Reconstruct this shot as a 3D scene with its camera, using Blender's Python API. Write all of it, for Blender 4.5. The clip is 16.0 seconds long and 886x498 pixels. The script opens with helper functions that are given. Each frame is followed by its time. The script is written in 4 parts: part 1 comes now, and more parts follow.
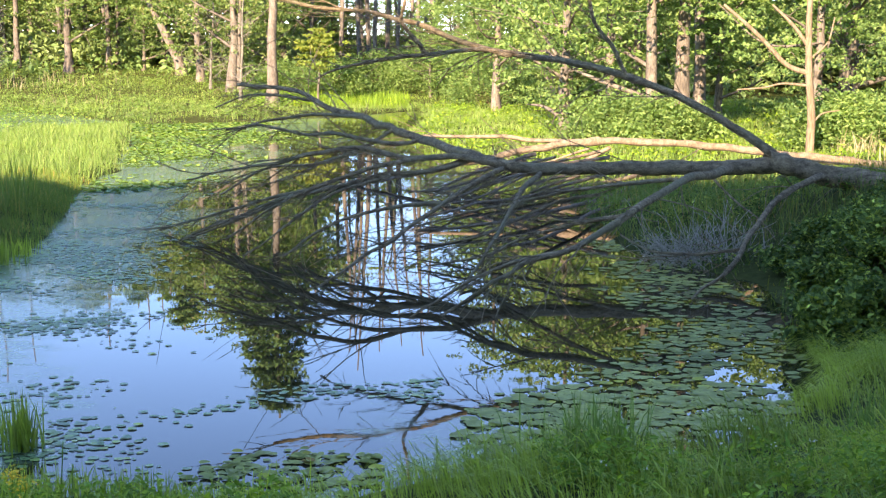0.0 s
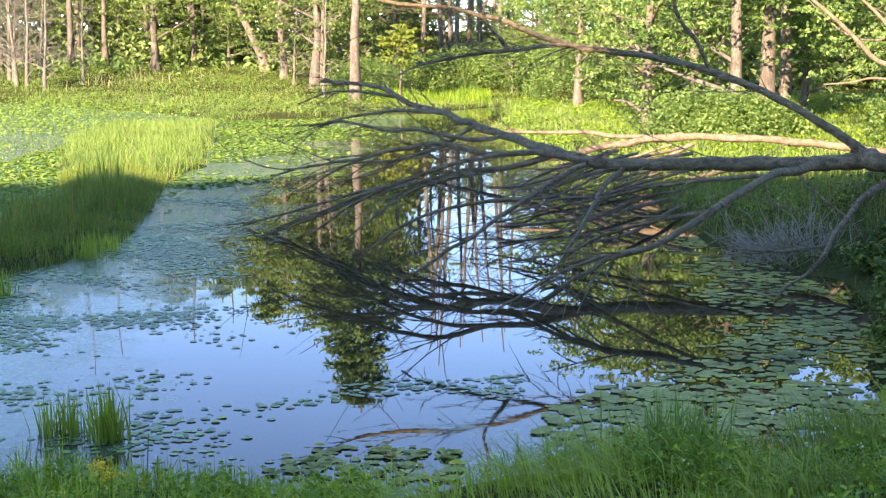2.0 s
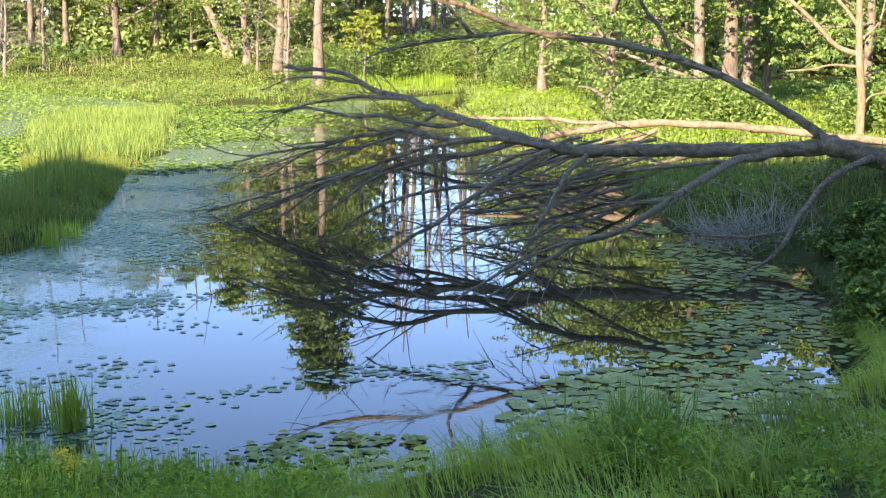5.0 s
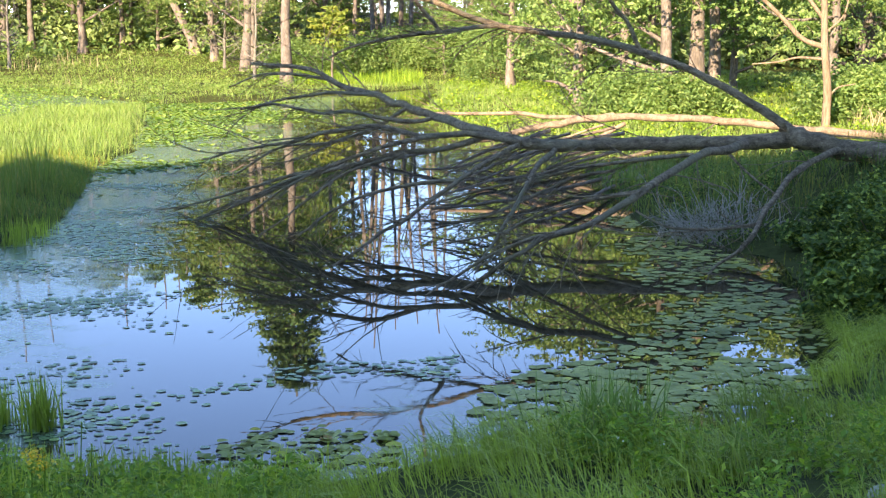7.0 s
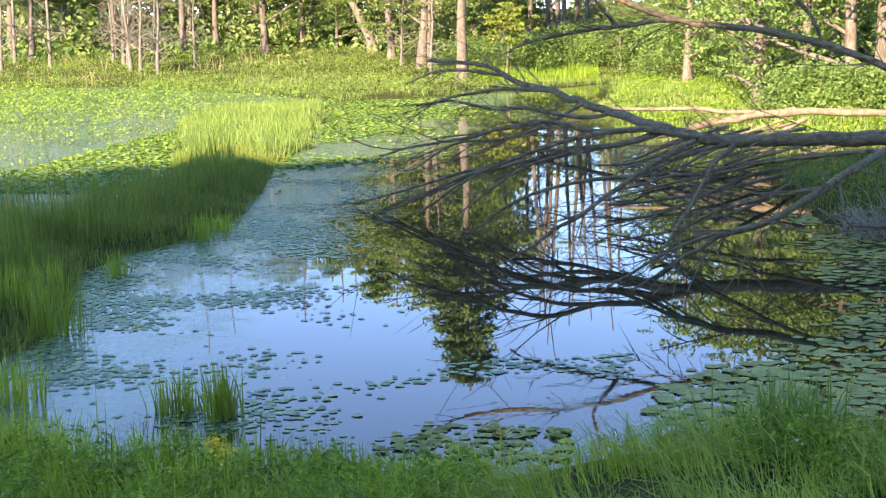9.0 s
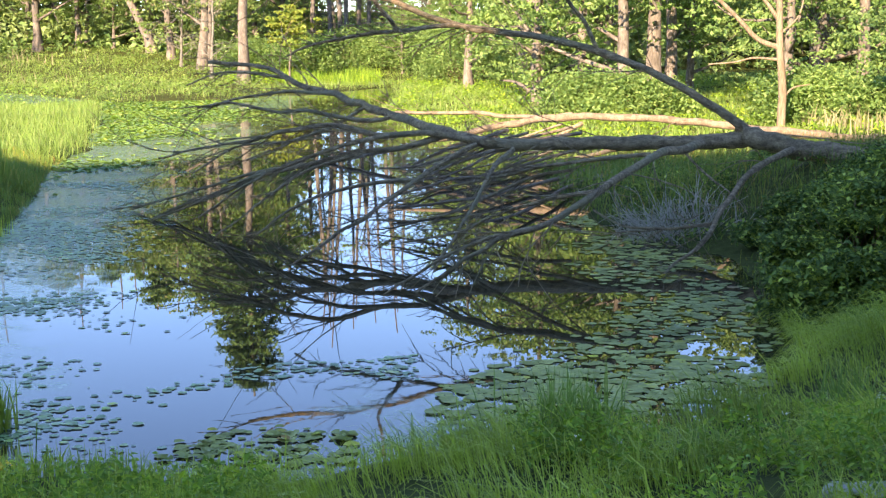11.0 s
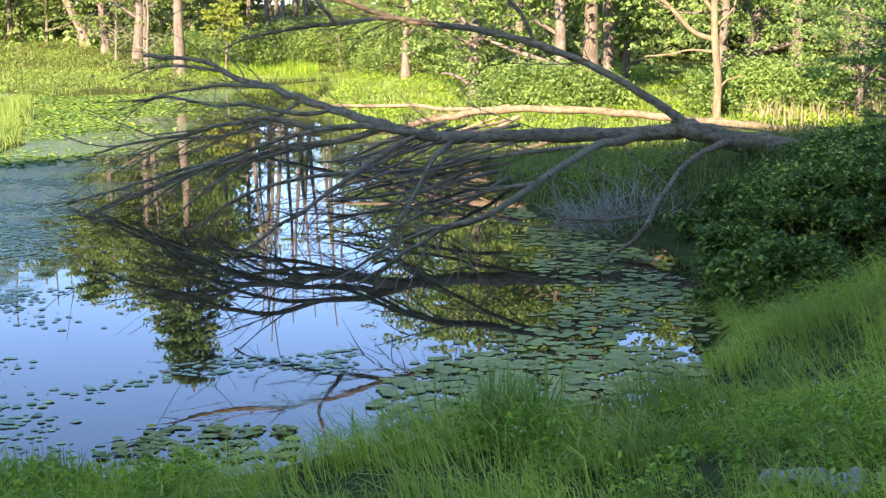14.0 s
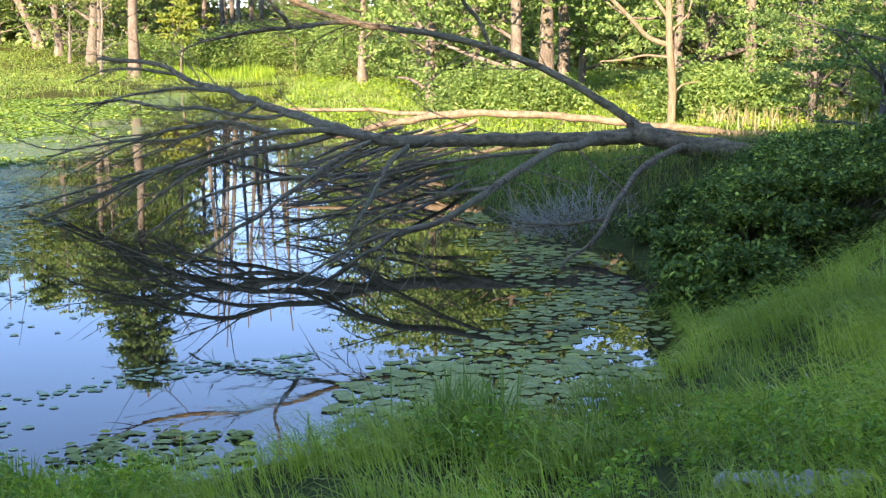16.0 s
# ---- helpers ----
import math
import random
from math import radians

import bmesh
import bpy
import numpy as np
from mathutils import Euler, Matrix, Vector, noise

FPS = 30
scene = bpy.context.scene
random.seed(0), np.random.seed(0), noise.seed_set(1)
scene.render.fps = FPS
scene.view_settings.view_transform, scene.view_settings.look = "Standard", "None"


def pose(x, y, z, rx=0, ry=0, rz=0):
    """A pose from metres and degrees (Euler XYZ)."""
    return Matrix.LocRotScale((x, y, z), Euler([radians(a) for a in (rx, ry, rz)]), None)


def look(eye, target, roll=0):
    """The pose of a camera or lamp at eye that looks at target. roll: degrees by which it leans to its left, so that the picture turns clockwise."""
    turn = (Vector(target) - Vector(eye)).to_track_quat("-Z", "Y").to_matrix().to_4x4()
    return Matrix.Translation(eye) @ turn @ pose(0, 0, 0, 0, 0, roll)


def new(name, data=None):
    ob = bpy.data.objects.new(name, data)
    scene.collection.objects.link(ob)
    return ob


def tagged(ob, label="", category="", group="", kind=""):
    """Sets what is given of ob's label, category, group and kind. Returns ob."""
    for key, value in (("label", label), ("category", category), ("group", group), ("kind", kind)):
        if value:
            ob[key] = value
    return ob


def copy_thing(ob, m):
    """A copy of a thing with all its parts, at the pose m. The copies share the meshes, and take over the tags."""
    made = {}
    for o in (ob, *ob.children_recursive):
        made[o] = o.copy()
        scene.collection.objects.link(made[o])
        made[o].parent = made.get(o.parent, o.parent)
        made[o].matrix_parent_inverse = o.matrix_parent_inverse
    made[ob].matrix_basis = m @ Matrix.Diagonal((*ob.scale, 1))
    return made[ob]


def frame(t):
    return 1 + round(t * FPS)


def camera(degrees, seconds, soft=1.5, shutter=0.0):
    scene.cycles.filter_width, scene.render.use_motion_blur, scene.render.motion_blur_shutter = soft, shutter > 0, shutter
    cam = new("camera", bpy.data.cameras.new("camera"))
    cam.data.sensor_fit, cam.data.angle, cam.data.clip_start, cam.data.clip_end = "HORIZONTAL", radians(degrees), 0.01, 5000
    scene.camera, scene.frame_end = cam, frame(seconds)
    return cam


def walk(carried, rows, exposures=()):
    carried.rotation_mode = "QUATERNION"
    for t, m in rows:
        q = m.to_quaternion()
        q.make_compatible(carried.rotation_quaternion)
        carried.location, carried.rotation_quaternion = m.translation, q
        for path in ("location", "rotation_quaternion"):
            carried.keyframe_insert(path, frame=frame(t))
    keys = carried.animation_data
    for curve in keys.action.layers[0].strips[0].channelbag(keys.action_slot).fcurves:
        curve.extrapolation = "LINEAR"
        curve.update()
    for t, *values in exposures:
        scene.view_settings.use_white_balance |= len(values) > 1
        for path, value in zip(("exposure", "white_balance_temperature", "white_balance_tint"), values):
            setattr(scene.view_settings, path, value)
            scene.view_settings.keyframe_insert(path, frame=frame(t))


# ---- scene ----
cam = camera(35.5, 16.0, soft=1.3)
EYE = 3.0  # metres above the pond
# seconds, tilt from straight down, lean, turn to the left: a camera turning where it stands
ROWS = [
    (0.0, 81.501, 0.000, 0.000), (0.5, 81.431, 0.106, 0.798), (1.0, 81.340, 0.325, 2.600),
    (1.5, 81.324, 0.342, 3.037), (2.0, 81.343, 0.295, 3.359), (2.5, 81.363, 0.016, 3.733),
    (3.0, 81.250, -0.024, 3.511), (3.5, 81.089, -0.037, 3.116), (4.0, 80.993, 0.057, 2.870),
    (4.5, 80.877, 0.093, 2.415), (7.0, 80.575, 0.556, 0.557), (7.5, 80.716, 0.562, 0.563),
    (8.0, 80.671, 1.174, 4.114), (8.5, 80.621, 1.398, 6.376), (9.0, 80.530, 1.328, 7.724),
    (9.5, 80.537, 0.977, 6.866), (10.0, 80.566, 0.232, 2.598), (12.5, 80.447, 0.383, -2.353),
    (13.0, 80.293, 0.438, -2.730), (13.5, 80.264, 0.338, -3.290), (14.0, 80.222, 0.378, -3.716),
    (14.5, 80.248, 0.374, -4.162), (15.0, 80.278, 0.322, -4.770), (15.5, 80.238, 0.207, -5.182),
    (16.0, 80.392, 0.069, -5.503),
]
walk(cam, [(t, pose(0, 0, EYE, rx, ry, rz)) for t, rx, ry, rz in ROWS], [(0.0, 2.4, 7700, 12), (16.0, 2.4, 7700, 12)])

# ---- light: low evening sun from behind the camera, clear sky ----
SUN_UP, SUN_SIDE = 24.0, -22.0  # elevation; degrees to the left of straight behind
world = bpy.data.worlds.new("sky")
scene.world = world
world.use_nodes = True
wn = world.node_tree.nodes
wn.clear()
sky = wn.new("ShaderNodeTexSky")
sky.sky_type = "NISHITA"
sky.sun_disc = False
sky.sun_elevation = radians(SUN_UP)
sky.sun_rotation = radians(180 - SUN_SIDE)
sky.air_density, sky.dust_density, sky.ozone_density = 0.6, 0.0, 4.0
bg = wn.new("ShaderNodeBackground")
bg.inputs["Strength"].default_value = 0.15
wo = wn.new("ShaderNodeOutputWorld")
tint = wn.new("ShaderNodeMix")
tint.data_type, tint.blend_type = "RGBA", "MULTIPLY"
tint.inputs[0].default_value, tint.inputs[7].default_value = 1.0, (0.95, 0.94, 1.0, 1)
world.node_tree.links.new(sky.outputs[0], tint.inputs[6])
world.node_tree.links.new(tint.outputs[2], bg.inputs[0])
world.node_tree.links.new(bg.outputs[0], wo.inputs[0])
sun = new("sun", bpy.data.lights.new("sun", "SUN"))
sun.data.energy, sun.data.angle, sun.data.color = 4.0, radians(0.6), (1.0, 0.86, 0.68)
_e, _a = radians(SUN_UP), radians(SUN_SIDE)
SUN_FROM = Vector((math.sin(_a) * math.cos(_e), -math.cos(_a) * math.cos(_e), math.sin(_e)))
sun.matrix_world = look(SUN_FROM * 60, (0, 0, 0))

# ---- materials ----
def node_mat(name):
    m = bpy.data.materials.new(name)
    m.use_nodes = True
    nt = m.node_tree
    nt.nodes.clear()
    out = nt.nodes.new("ShaderNodeOutputMaterial")
    return m, nt, out


def ramp(nt, src, stops):
    r = nt.nodes.new("ShaderNodeValToRGB")
    while len(r.color_ramp.elements) < len(stops):
        r.color_ramp.elements.new(0.5)
    for el, (p, c) in zip(r.color_ramp.elements, stops):
        el.position, el.color = p, (*c, 1)
    nt.links.new(src, r.inputs[0])
    return r.outputs[0]


def tex_noise(nt, scale, detail=4.0, rough=0.55, stretch=None):
    co = nt.nodes.new("ShaderNodeTexCoord")
    n = nt.nodes.new("ShaderNodeTexNoise")
    n.inputs["Scale"].default_value, n.inputs["Detail"].default_value = scale, detail
    n.inputs["Roughness"].default_value = rough
    if stretch:
        mp = nt.nodes.new("ShaderNodeMapping")
        mp.inputs["Scale"].default_value = stretch
        nt.links.new(co.outputs["Object"], mp.inputs[0])
        nt.links.new(mp.outputs[0], n.inputs["Vector"])
    else:
        nt.links.new(co.outputs["Object"], n.inputs["Vector"])
    return n


def mix_col(nt, fac, a, b, blend="MIX"):
    m = nt.nodes.new("ShaderNodeMix")
    m.data_type, m.blend_type = "RGBA", blend
    if isinstance(fac, (int, float)):
        m.inputs[0].default_value = fac
    else:
        nt.links.new(fac, m.inputs[0])
    for sock, v in ((m.inputs[6], a), (m.inputs[7], b)):
        if isinstance(v, tuple):
            sock.default_value = (*v, 1)
        else:
            nt.links.new(v, sock)
    return m.outputs[2]


def leaf_mat(name, stops, patch=0.5, patch_scale=0.6, through_light=0.35, rough=0.5, gloss=0.25):
    """Thin leaves and blades: colour varies from piece to piece and in drifts; light passes through."""
    m, nt, out = node_mat(name)
    geo = nt.nodes.new("ShaderNodeNewGeometry")
    col = ramp(nt, geo.outputs["Random Per Island"], stops)
    n = tex_noise(nt, patch_scale, 3)
    dr = ramp(nt, n.outputs[0], [(0.32, (0.45, 0.52, 0.46)), (0.66, (1.28, 1.22, 1.0))])
    col = mix_col(nt, patch, col, mix_col(nt, 1.0, col, dr, "MULTIPLY"))
    pr = nt.nodes.new("ShaderNodeBsdfPrincipled")
    nt.links.new(col, pr.inputs["Base Color"])
    pr.inputs["Roughness"].default_value = rough
    pr.inputs["Specular IOR Level"].default_value = gloss
    tr = nt.nodes.new("ShaderNodeBsdfTranslucent")
    nt.links.new(mix_col(nt, 1.0, col, (1.2, 1.15, 0.7), "MULTIPLY"), tr.inputs[0])
    mx = nt.nodes.new("ShaderNodeMixShader")
    mx.inputs[0].default_value = through_light
    nt.links.new(pr.outputs[0], mx.inputs[1])
    nt.links.new(tr.outputs[0], mx.inputs[2])
    nt.links.new(mx.outputs[0], out.inputs[0])
    return m


def bark_mat(name, dark, light, scale=6.0, stretch=(1, 1, 0.25), bump=0.6, lichen=None):
    m, nt, out = node_mat(name)
    n1 = tex_noise(nt, scale, 6, 0.65, stretch)
    n2 = tex_noise(nt, scale * 6, 5, 0.7, stretch)
    n3 = tex_noise(nt, 0.9, 3)
    c = ramp(nt, n1.outputs[0], [(0.3, dark), (0.7, light)])
    c = mix_col(nt, 0.6, c, mix_col(nt, 1.0, c, ramp(nt, n2.outputs[0], [(0.36, (0.3, 0.3, 0.3)), (0.6, (1.3, 1.3, 1.3))]), "MULTIPLY"))
    if lichen:
        c = mix_col(nt, ramp(nt, n3.outputs[0], [(0.5, (0, 0, 0)), (0.68, (0.7, 0.7, 0.7))]), c, lichen)
    pr = nt.nodes.new("ShaderNodeBsdfPrincipled")
    nt.links.new(c, pr.inputs["Base Color"])
    pr.inputs["Roughness"].default_value = 0.9
    pr.inputs["Specular IOR Level"].default_value = 0.15
    b = nt.nodes.new("ShaderNodeBump")
    b.inputs["Strength"].default_value, b.inputs["Distance"].default_value = bump, 0.02
    nt.links.new(n2.outputs[0], b.inputs["Height"])
    nt.links.new(b.outputs[0], pr.inputs["Normal"])
    nt.links.new(pr.outputs[0], out.inputs[0])
    return m


def ground_mat():
    m, nt, out = node_mat("marsh_soil")
    n1, n2 = tex_noise(nt, 0.5, 4), tex_noise(nt, 9, 6, 0.7)
    c = ramp(nt, n1.outputs[0], [(0.35, (0.05, 0.058, 0.022)), (0.65, (0.085, 0.10, 0.03))])
    c = mix_col(nt, 0.7, c, mix_col(nt, 1.0, c, ramp(nt, n2.outputs[0], [(0.3, (0.5, 0.45, 0.4)), (0.7, (1.3, 1.25, 1.1))]), "MULTIPLY"))
    pr = nt.nodes.new("ShaderNodeBsdfPrincipled")
    nt.links.new(c, pr.inputs["Base Color"])
    pr.inputs["Roughness"].default_value = 0.95
    pr.inputs["Specular IOR Level"].default_value = 0.04
    b = nt.nodes.new("ShaderNodeBump")
    b.inputs["Strength"].default_value, b.inputs["Distance"].default_value = 0.8, 0.05
    nt.links.new(n2.outputs[0], b.inputs["Height"])
    nt.links.new(b.outputs[0], pr.inputs["Normal"])
    nt.links.new(pr.outputs[0], out.inputs[0])
    return m


def water_mat():
    """Still brown water with a thin drifting film of weed and pollen."""
    m, nt, out = node_mat("pond_water")
    rip = tex_noise(nt, 5.0, 3, 0.5, (0.5, 1.6, 1))
    calm = tex_noise(nt, 0.16, 2)
    st = ramp(nt, calm.outputs[0], [(0.48, (0.004, 0.004, 0.004)), (0.72, (0.03, 0.03, 0.03))])
    b = nt.nodes.new("ShaderNodeBump")
    b.inputs["Distance"].default_value = 0.012
    nt.links.new(st, b.inputs["Strength"])
    nt.links.new(rip.outputs[0], b.inputs["Height"])
    pr = nt.nodes.new("ShaderNodeBsdfPrincipled")
    pr.inputs["Base Color"].default_value = (0.03, 0.025, 0.013, 1)
    pr.inputs["Roughness"].default_value = 0.004
    pr.inputs["IOR"].default_value = 1.34
    pr.inputs["Specular IOR Level"].default_value = 0.42
    nt.links.new(b.outputs[0], pr.inputs["Normal"])
    film = nt.nodes.new("ShaderNodeBsdfPrincipled")
    fc = tex_noise(nt, 14, 4)
    nt.links.new(ramp(nt, fc.outputs[0], [(0.35, (0.09, 0.17, 0.10)), (0.65, (0.21, 0.30, 0.14))]), film.inputs["Base Color"])
    film.inputs["Roughness"].default_value = 0.25
    film.inputs["Specular IOR Level"].default_value = 0.3
    # drifts of film: broad patches, broken up finely
    n1, n2 = tex_noise(nt, 0.32, 4, 0.6, (0.8, 0.5, 1)), tex_noise(nt, 3.0, 5, 0.7, (0.6, 1.2, 1))
    co = nt.nodes.new("ShaderNodeTexCoord")
    sep = nt.nodes.new("ShaderNodeSeparateXYZ")
    nt.links.new(co.outputs["Object"], sep.inputs[0])
    west = nt.nodes.new("ShaderNodeMapRange")
    west.inputs["From Min"].default_value, west.inputs["From Max"].default_value = -2.0, -6.5
    west.inputs["To Min"].default_value, west.inputs["To Max"].default_value = -0.2, 0.24
    nt.links.new(sep.outputs[0], west.inputs[0])
    shallow = nt.nodes.new("ShaderNodeMapRange")
    shallow.inputs["From Min"].default_value, shallow.inputs["From Max"].default_value = 13.5, 10.0
    shallow.inputs["To Min"].default_value, shallow.inputs["To Max"].default_value = 0.0, 0.18
    nt.links.new(sep.outputs[1], shallow.inputs[0])
    shore_film = nt.nodes.new("ShaderNodeMath")
    shore_film.operation = "ADD"
    nt.links.new(west.outputs[0], shore_film.inputs[0])
    nt.links.new(shallow.outputs[0], shore_film.inputs[1])
    ad = nt.nodes.new("ShaderNodeMath")
    ad.operation = "ADD"
    nt.links.new(n1.outputs[0], ad.inputs[0])
    nt.links.new(shore_film.outputs[0], ad.inputs[1])
    ad2 = nt.nodes.new("ShaderNodeMath")
    ad2.operation = "MULTIPLY_ADD"
    nt.links.new(n2.outputs[0], ad2.inputs[0])
    ad2.inputs[1].default_value = 0.5
    nt.links.new(ad.outputs[0], ad2.inputs[2])
    mask = ramp(nt, ad2.outputs[0], [(0.74, (0, 0, 0)), (0.86, (0.7, 0.7, 0.7))])
    mx = nt.nodes.new("ShaderNodeMixShader")
    nt.links.new(mask, mx.inputs[0])
    nt.links.new(pr.outputs[0], mx.inputs[1])
    nt.links.new(film.outputs[0], mx.inputs[2])
    nt.links.new(mx.outputs[0], out.inputs[0])
    return m


def plain_mat(name, a, b, scale=8.0, rough=0.8):
    m, nt, out = node_mat(name)
    n = tex_noise(nt, scale, 5, 0.65)
    pr = nt.nodes.new("ShaderNodeBsdfPrincipled")
    nt.links.new(ramp(nt, n.outputs[0], [(0.3, a), (0.7, b)]), pr.inputs["Base Color"])
    pr.inputs["Roughness"].default_value = rough
    bu = nt.nodes.new("ShaderNodeBump")
    bu.inputs["Strength"].default_value, bu.inputs["Distance"].default_value = 0.5, 0.01
    nt.links.new(n.outputs[0], bu.inputs["Height"])
    nt.links.new(bu.outputs[0], pr.inputs["Normal"])
    nt.links.new(pr.outputs[0], out.inputs[0])
    return m


SOIL, WATER = ground_mat(), water_mat()
GRASS = leaf_mat("bank_grass", [(0.0, (0.26, 0.344, 0.0555)), (0.6, (0.44, 0.547, 0.0864)), (0.93, (0.50, 0.57, 0.13)), (1.0, (0.52, 0.53, 0.2))], 0.8, 0.8, 0.4, 0.5, 0.25)
SEDGE = leaf_mat("marsh_sedge", [(0.0, (0.15, 0.245, 0.062)), (0.7, (0.225, 0.34, 0.08)), (1.0, (0.32, 0.355, 0.15))], 0.5, 0.3)
REED = leaf_mat("cattail_blades", [(0.0, (0.143, 0.205, 0.044)), (0.8, (0.246, 0.331, 0.066)), (1.0, (0.533, 0.362, 0.11))], 0.5, 0.4)
DRY = leaf_mat("dry_stems", [(0.0, (0.24, 0.21, 0.13)), (1.0, (0.34, 0.30, 0.18))], 0.4, 0.5, 0.15)
HERB = leaf_mat("herb_leaves", [(0.0, (0.133, 0.228, 0.0315)), (0.7, (0.234, 0.385, 0.0472)), (1.0, (0.435, 0.54, 0.0708))], 0.5, 1.2, 0.4)
PAD = leaf_mat("lily_pads", [(0.0, (0.22, 0.245, 0.075)), (0.6, (0.36, 0.38, 0.12)), (0.92, (0.44, 0.46, 0.16)), (0.97, (0.52, 0.52, 0.07)), (1.0, (0.34, 0.20, 0.09))], 0.7, 0.5, 0.08, 0.5, 0.1)
FLOAT = leaf_mat("floating_leaves", [(0.0, (0.13, 0.23, 0.10)), (0.7, (0.22, 0.36, 0.15)), (0.93, (0.33, 0.48, 0.13)), (1.0, (0.50, 0.55, 0.07))], 0.7, 0.5, 0.08, 0.35, 0.5)
DOCK = leaf_mat("spatterdock_leaves", [(0.0, (0.14, 0.26, 0.05)), (0.8, (0.235, 0.35, 0.066)), (1.0, (0.34, 0.39, 0.10))], 0.5, 0.25, 0.3, 0.4, 0.4)
MAPLE = leaf_mat("broad_leaves", [(0.0, (0.123, 0.21, 0.0743)), (0.6, (0.215, 0.335, 0.111)), (1.0, (0.339, 0.44, 0.174))], 0.7, 0.5, 0.45)
OAK = leaf_mat("olive_leaves", [(0.0, (0.129, 0.209, 0.0672)), (0.7, (0.221, 0.319, 0.101)), (1.0, (0.35, 0.352, 0.168))], 0.6, 0.4, 0.4)
GOLD = leaf_mat("yellowing_leaves", [(0.0, (0.17, 0.26, 0.06)), (1.0, (0.31, 0.33, 0.07))], 0.4, 0.6, 0.4)
PINE = leaf_mat("pine_needles", [(0.0, (0.09, 0.165, 0.062)), (1.0, (0.19, 0.285, 0.10))], 0.5, 0.5, 0.2)
BUSH = leaf_mat("shrub_leaves", [(0.0, (0.06, 0.105, 0.03)), (0.7, (0.15, 0.22, 0.052)), (1.0, (0.48, 0.55, 0.11))], 0.9, 1.3, 0.15, 0.55, 0.12)
FARWOOD = leaf_mat("far_foliage", [(0.0, (0.14, 0.20, 0.09)), (1.0, (0.27, 0.36, 0.14))], 0.8, 0.15, 0.25)
BARK = bark_mat("grey_bark", (0.095, 0.064, 0.038), (0.46, 0.34, 0.205), 15, (0.45, 1, 1), 1.0, (0.24, 0.21, 0.12))
PALE = bark_mat("weathered_pale_bark", (0.13, 0.095, 0.068), (0.36, 0.27, 0.19), 9, (1, 1, 1))
TRUNK = bark_mat("standing_bark", (0.085, 0.07, 0.06), (0.27, 0.22, 0.185), 5)
GREYWOOD = bark_mat("grey_dead_wood", (0.11, 0.10, 0.085), (0.27, 0.245, 0.205), 6, (1, 1, 0.3), 0.4)
DRIFT = bark_mat("silvery_dead_twigs", (0.36, 0.31, 0.24), (0.55, 0.48, 0.38), 6, (1, 1, 1), 0.3)
BARE = bark_mat("barkless_dead_wood", (0.17, 0.12, 0.08), (0.31, 0.23, 0.16), 5, (1, 1, 0.15), 0.3)
STONE = plain_mat("pale_stone", (0.26, 0.235, 0.19), (0.58, 0.53, 0.44))
YELLOW = plain_mat("yellow_petals", (0.85, 0.52, 0.02), (0.95, 0.68, 0.03), 40, 0.6)
WHITE = plain_mat("white_petals", (0.66, 0.6, 0.46), (0.85, 0.78, 0.62), 40, 0.6)

# ---- mesh helpers ----
def soup(name, verts, faces, mat, smooth=False):
    """A mesh object from arrays: verts (n, 3), faces (m, k)."""
    verts, faces = np.asarray(verts, np.float32), np.asarray(faces, np.int32)
    me = bpy.data.meshes.new(name)
    k = faces.shape[1]
    me.vertices.add(len(verts))
    me.vertices.foreach_set("co", verts.ravel())
    me.loops.add(faces.size)
    me.loops.foreach_set("vertex_index", faces.ravel())
    me.polygons.add(len(faces))
    me.polygons.foreach_set("loop_start", np.arange(0, faces.size, k, dtype=np.int32))
    me.polygons.foreach_set("use_smooth", np.full(len(faces), smooth))
    me.update(calc_edges=True)
    me.materials.append(mat)
    return new(name, me)


def thing(name, label, category, group="", at=(0, 0, 0)):
    e = tagged(new(name), label, category, group)
    e.location = at
    return e


def under(ob, parent, label=""):
    ob.parent = parent
    if label:
        ob["label"] = label
    return ob


def rng_unit(rng, n):
    v = rng.normal(size=(n, 3))
    return v / np.linalg.norm(v, axis=1, keepdims=True)


def smooth_line(points, per=6):
    """A Catmull-Rom line through the points."""
    p = np.asarray(points, float)
    p = np.vstack([2 * p[0] - p[1], p, 2 * p[-1] - p[-2]])
    out = []
    for i in range(1, len(p) - 2):
        t = np.linspace(0, 1, per, endpoint=False)[:, None]
        a, b, c, d = p[i - 1], p[i], p[i + 1], p[i + 2]
        out.append(0.5 * (2 * b + (c - a) * t + (2 * a - 5 * b + 4 * c - d) * t ** 2 + (3 * b - a - 3 * c + d) * t ** 3))
    out.append(p[-2][None])
    return np.vstack(out)


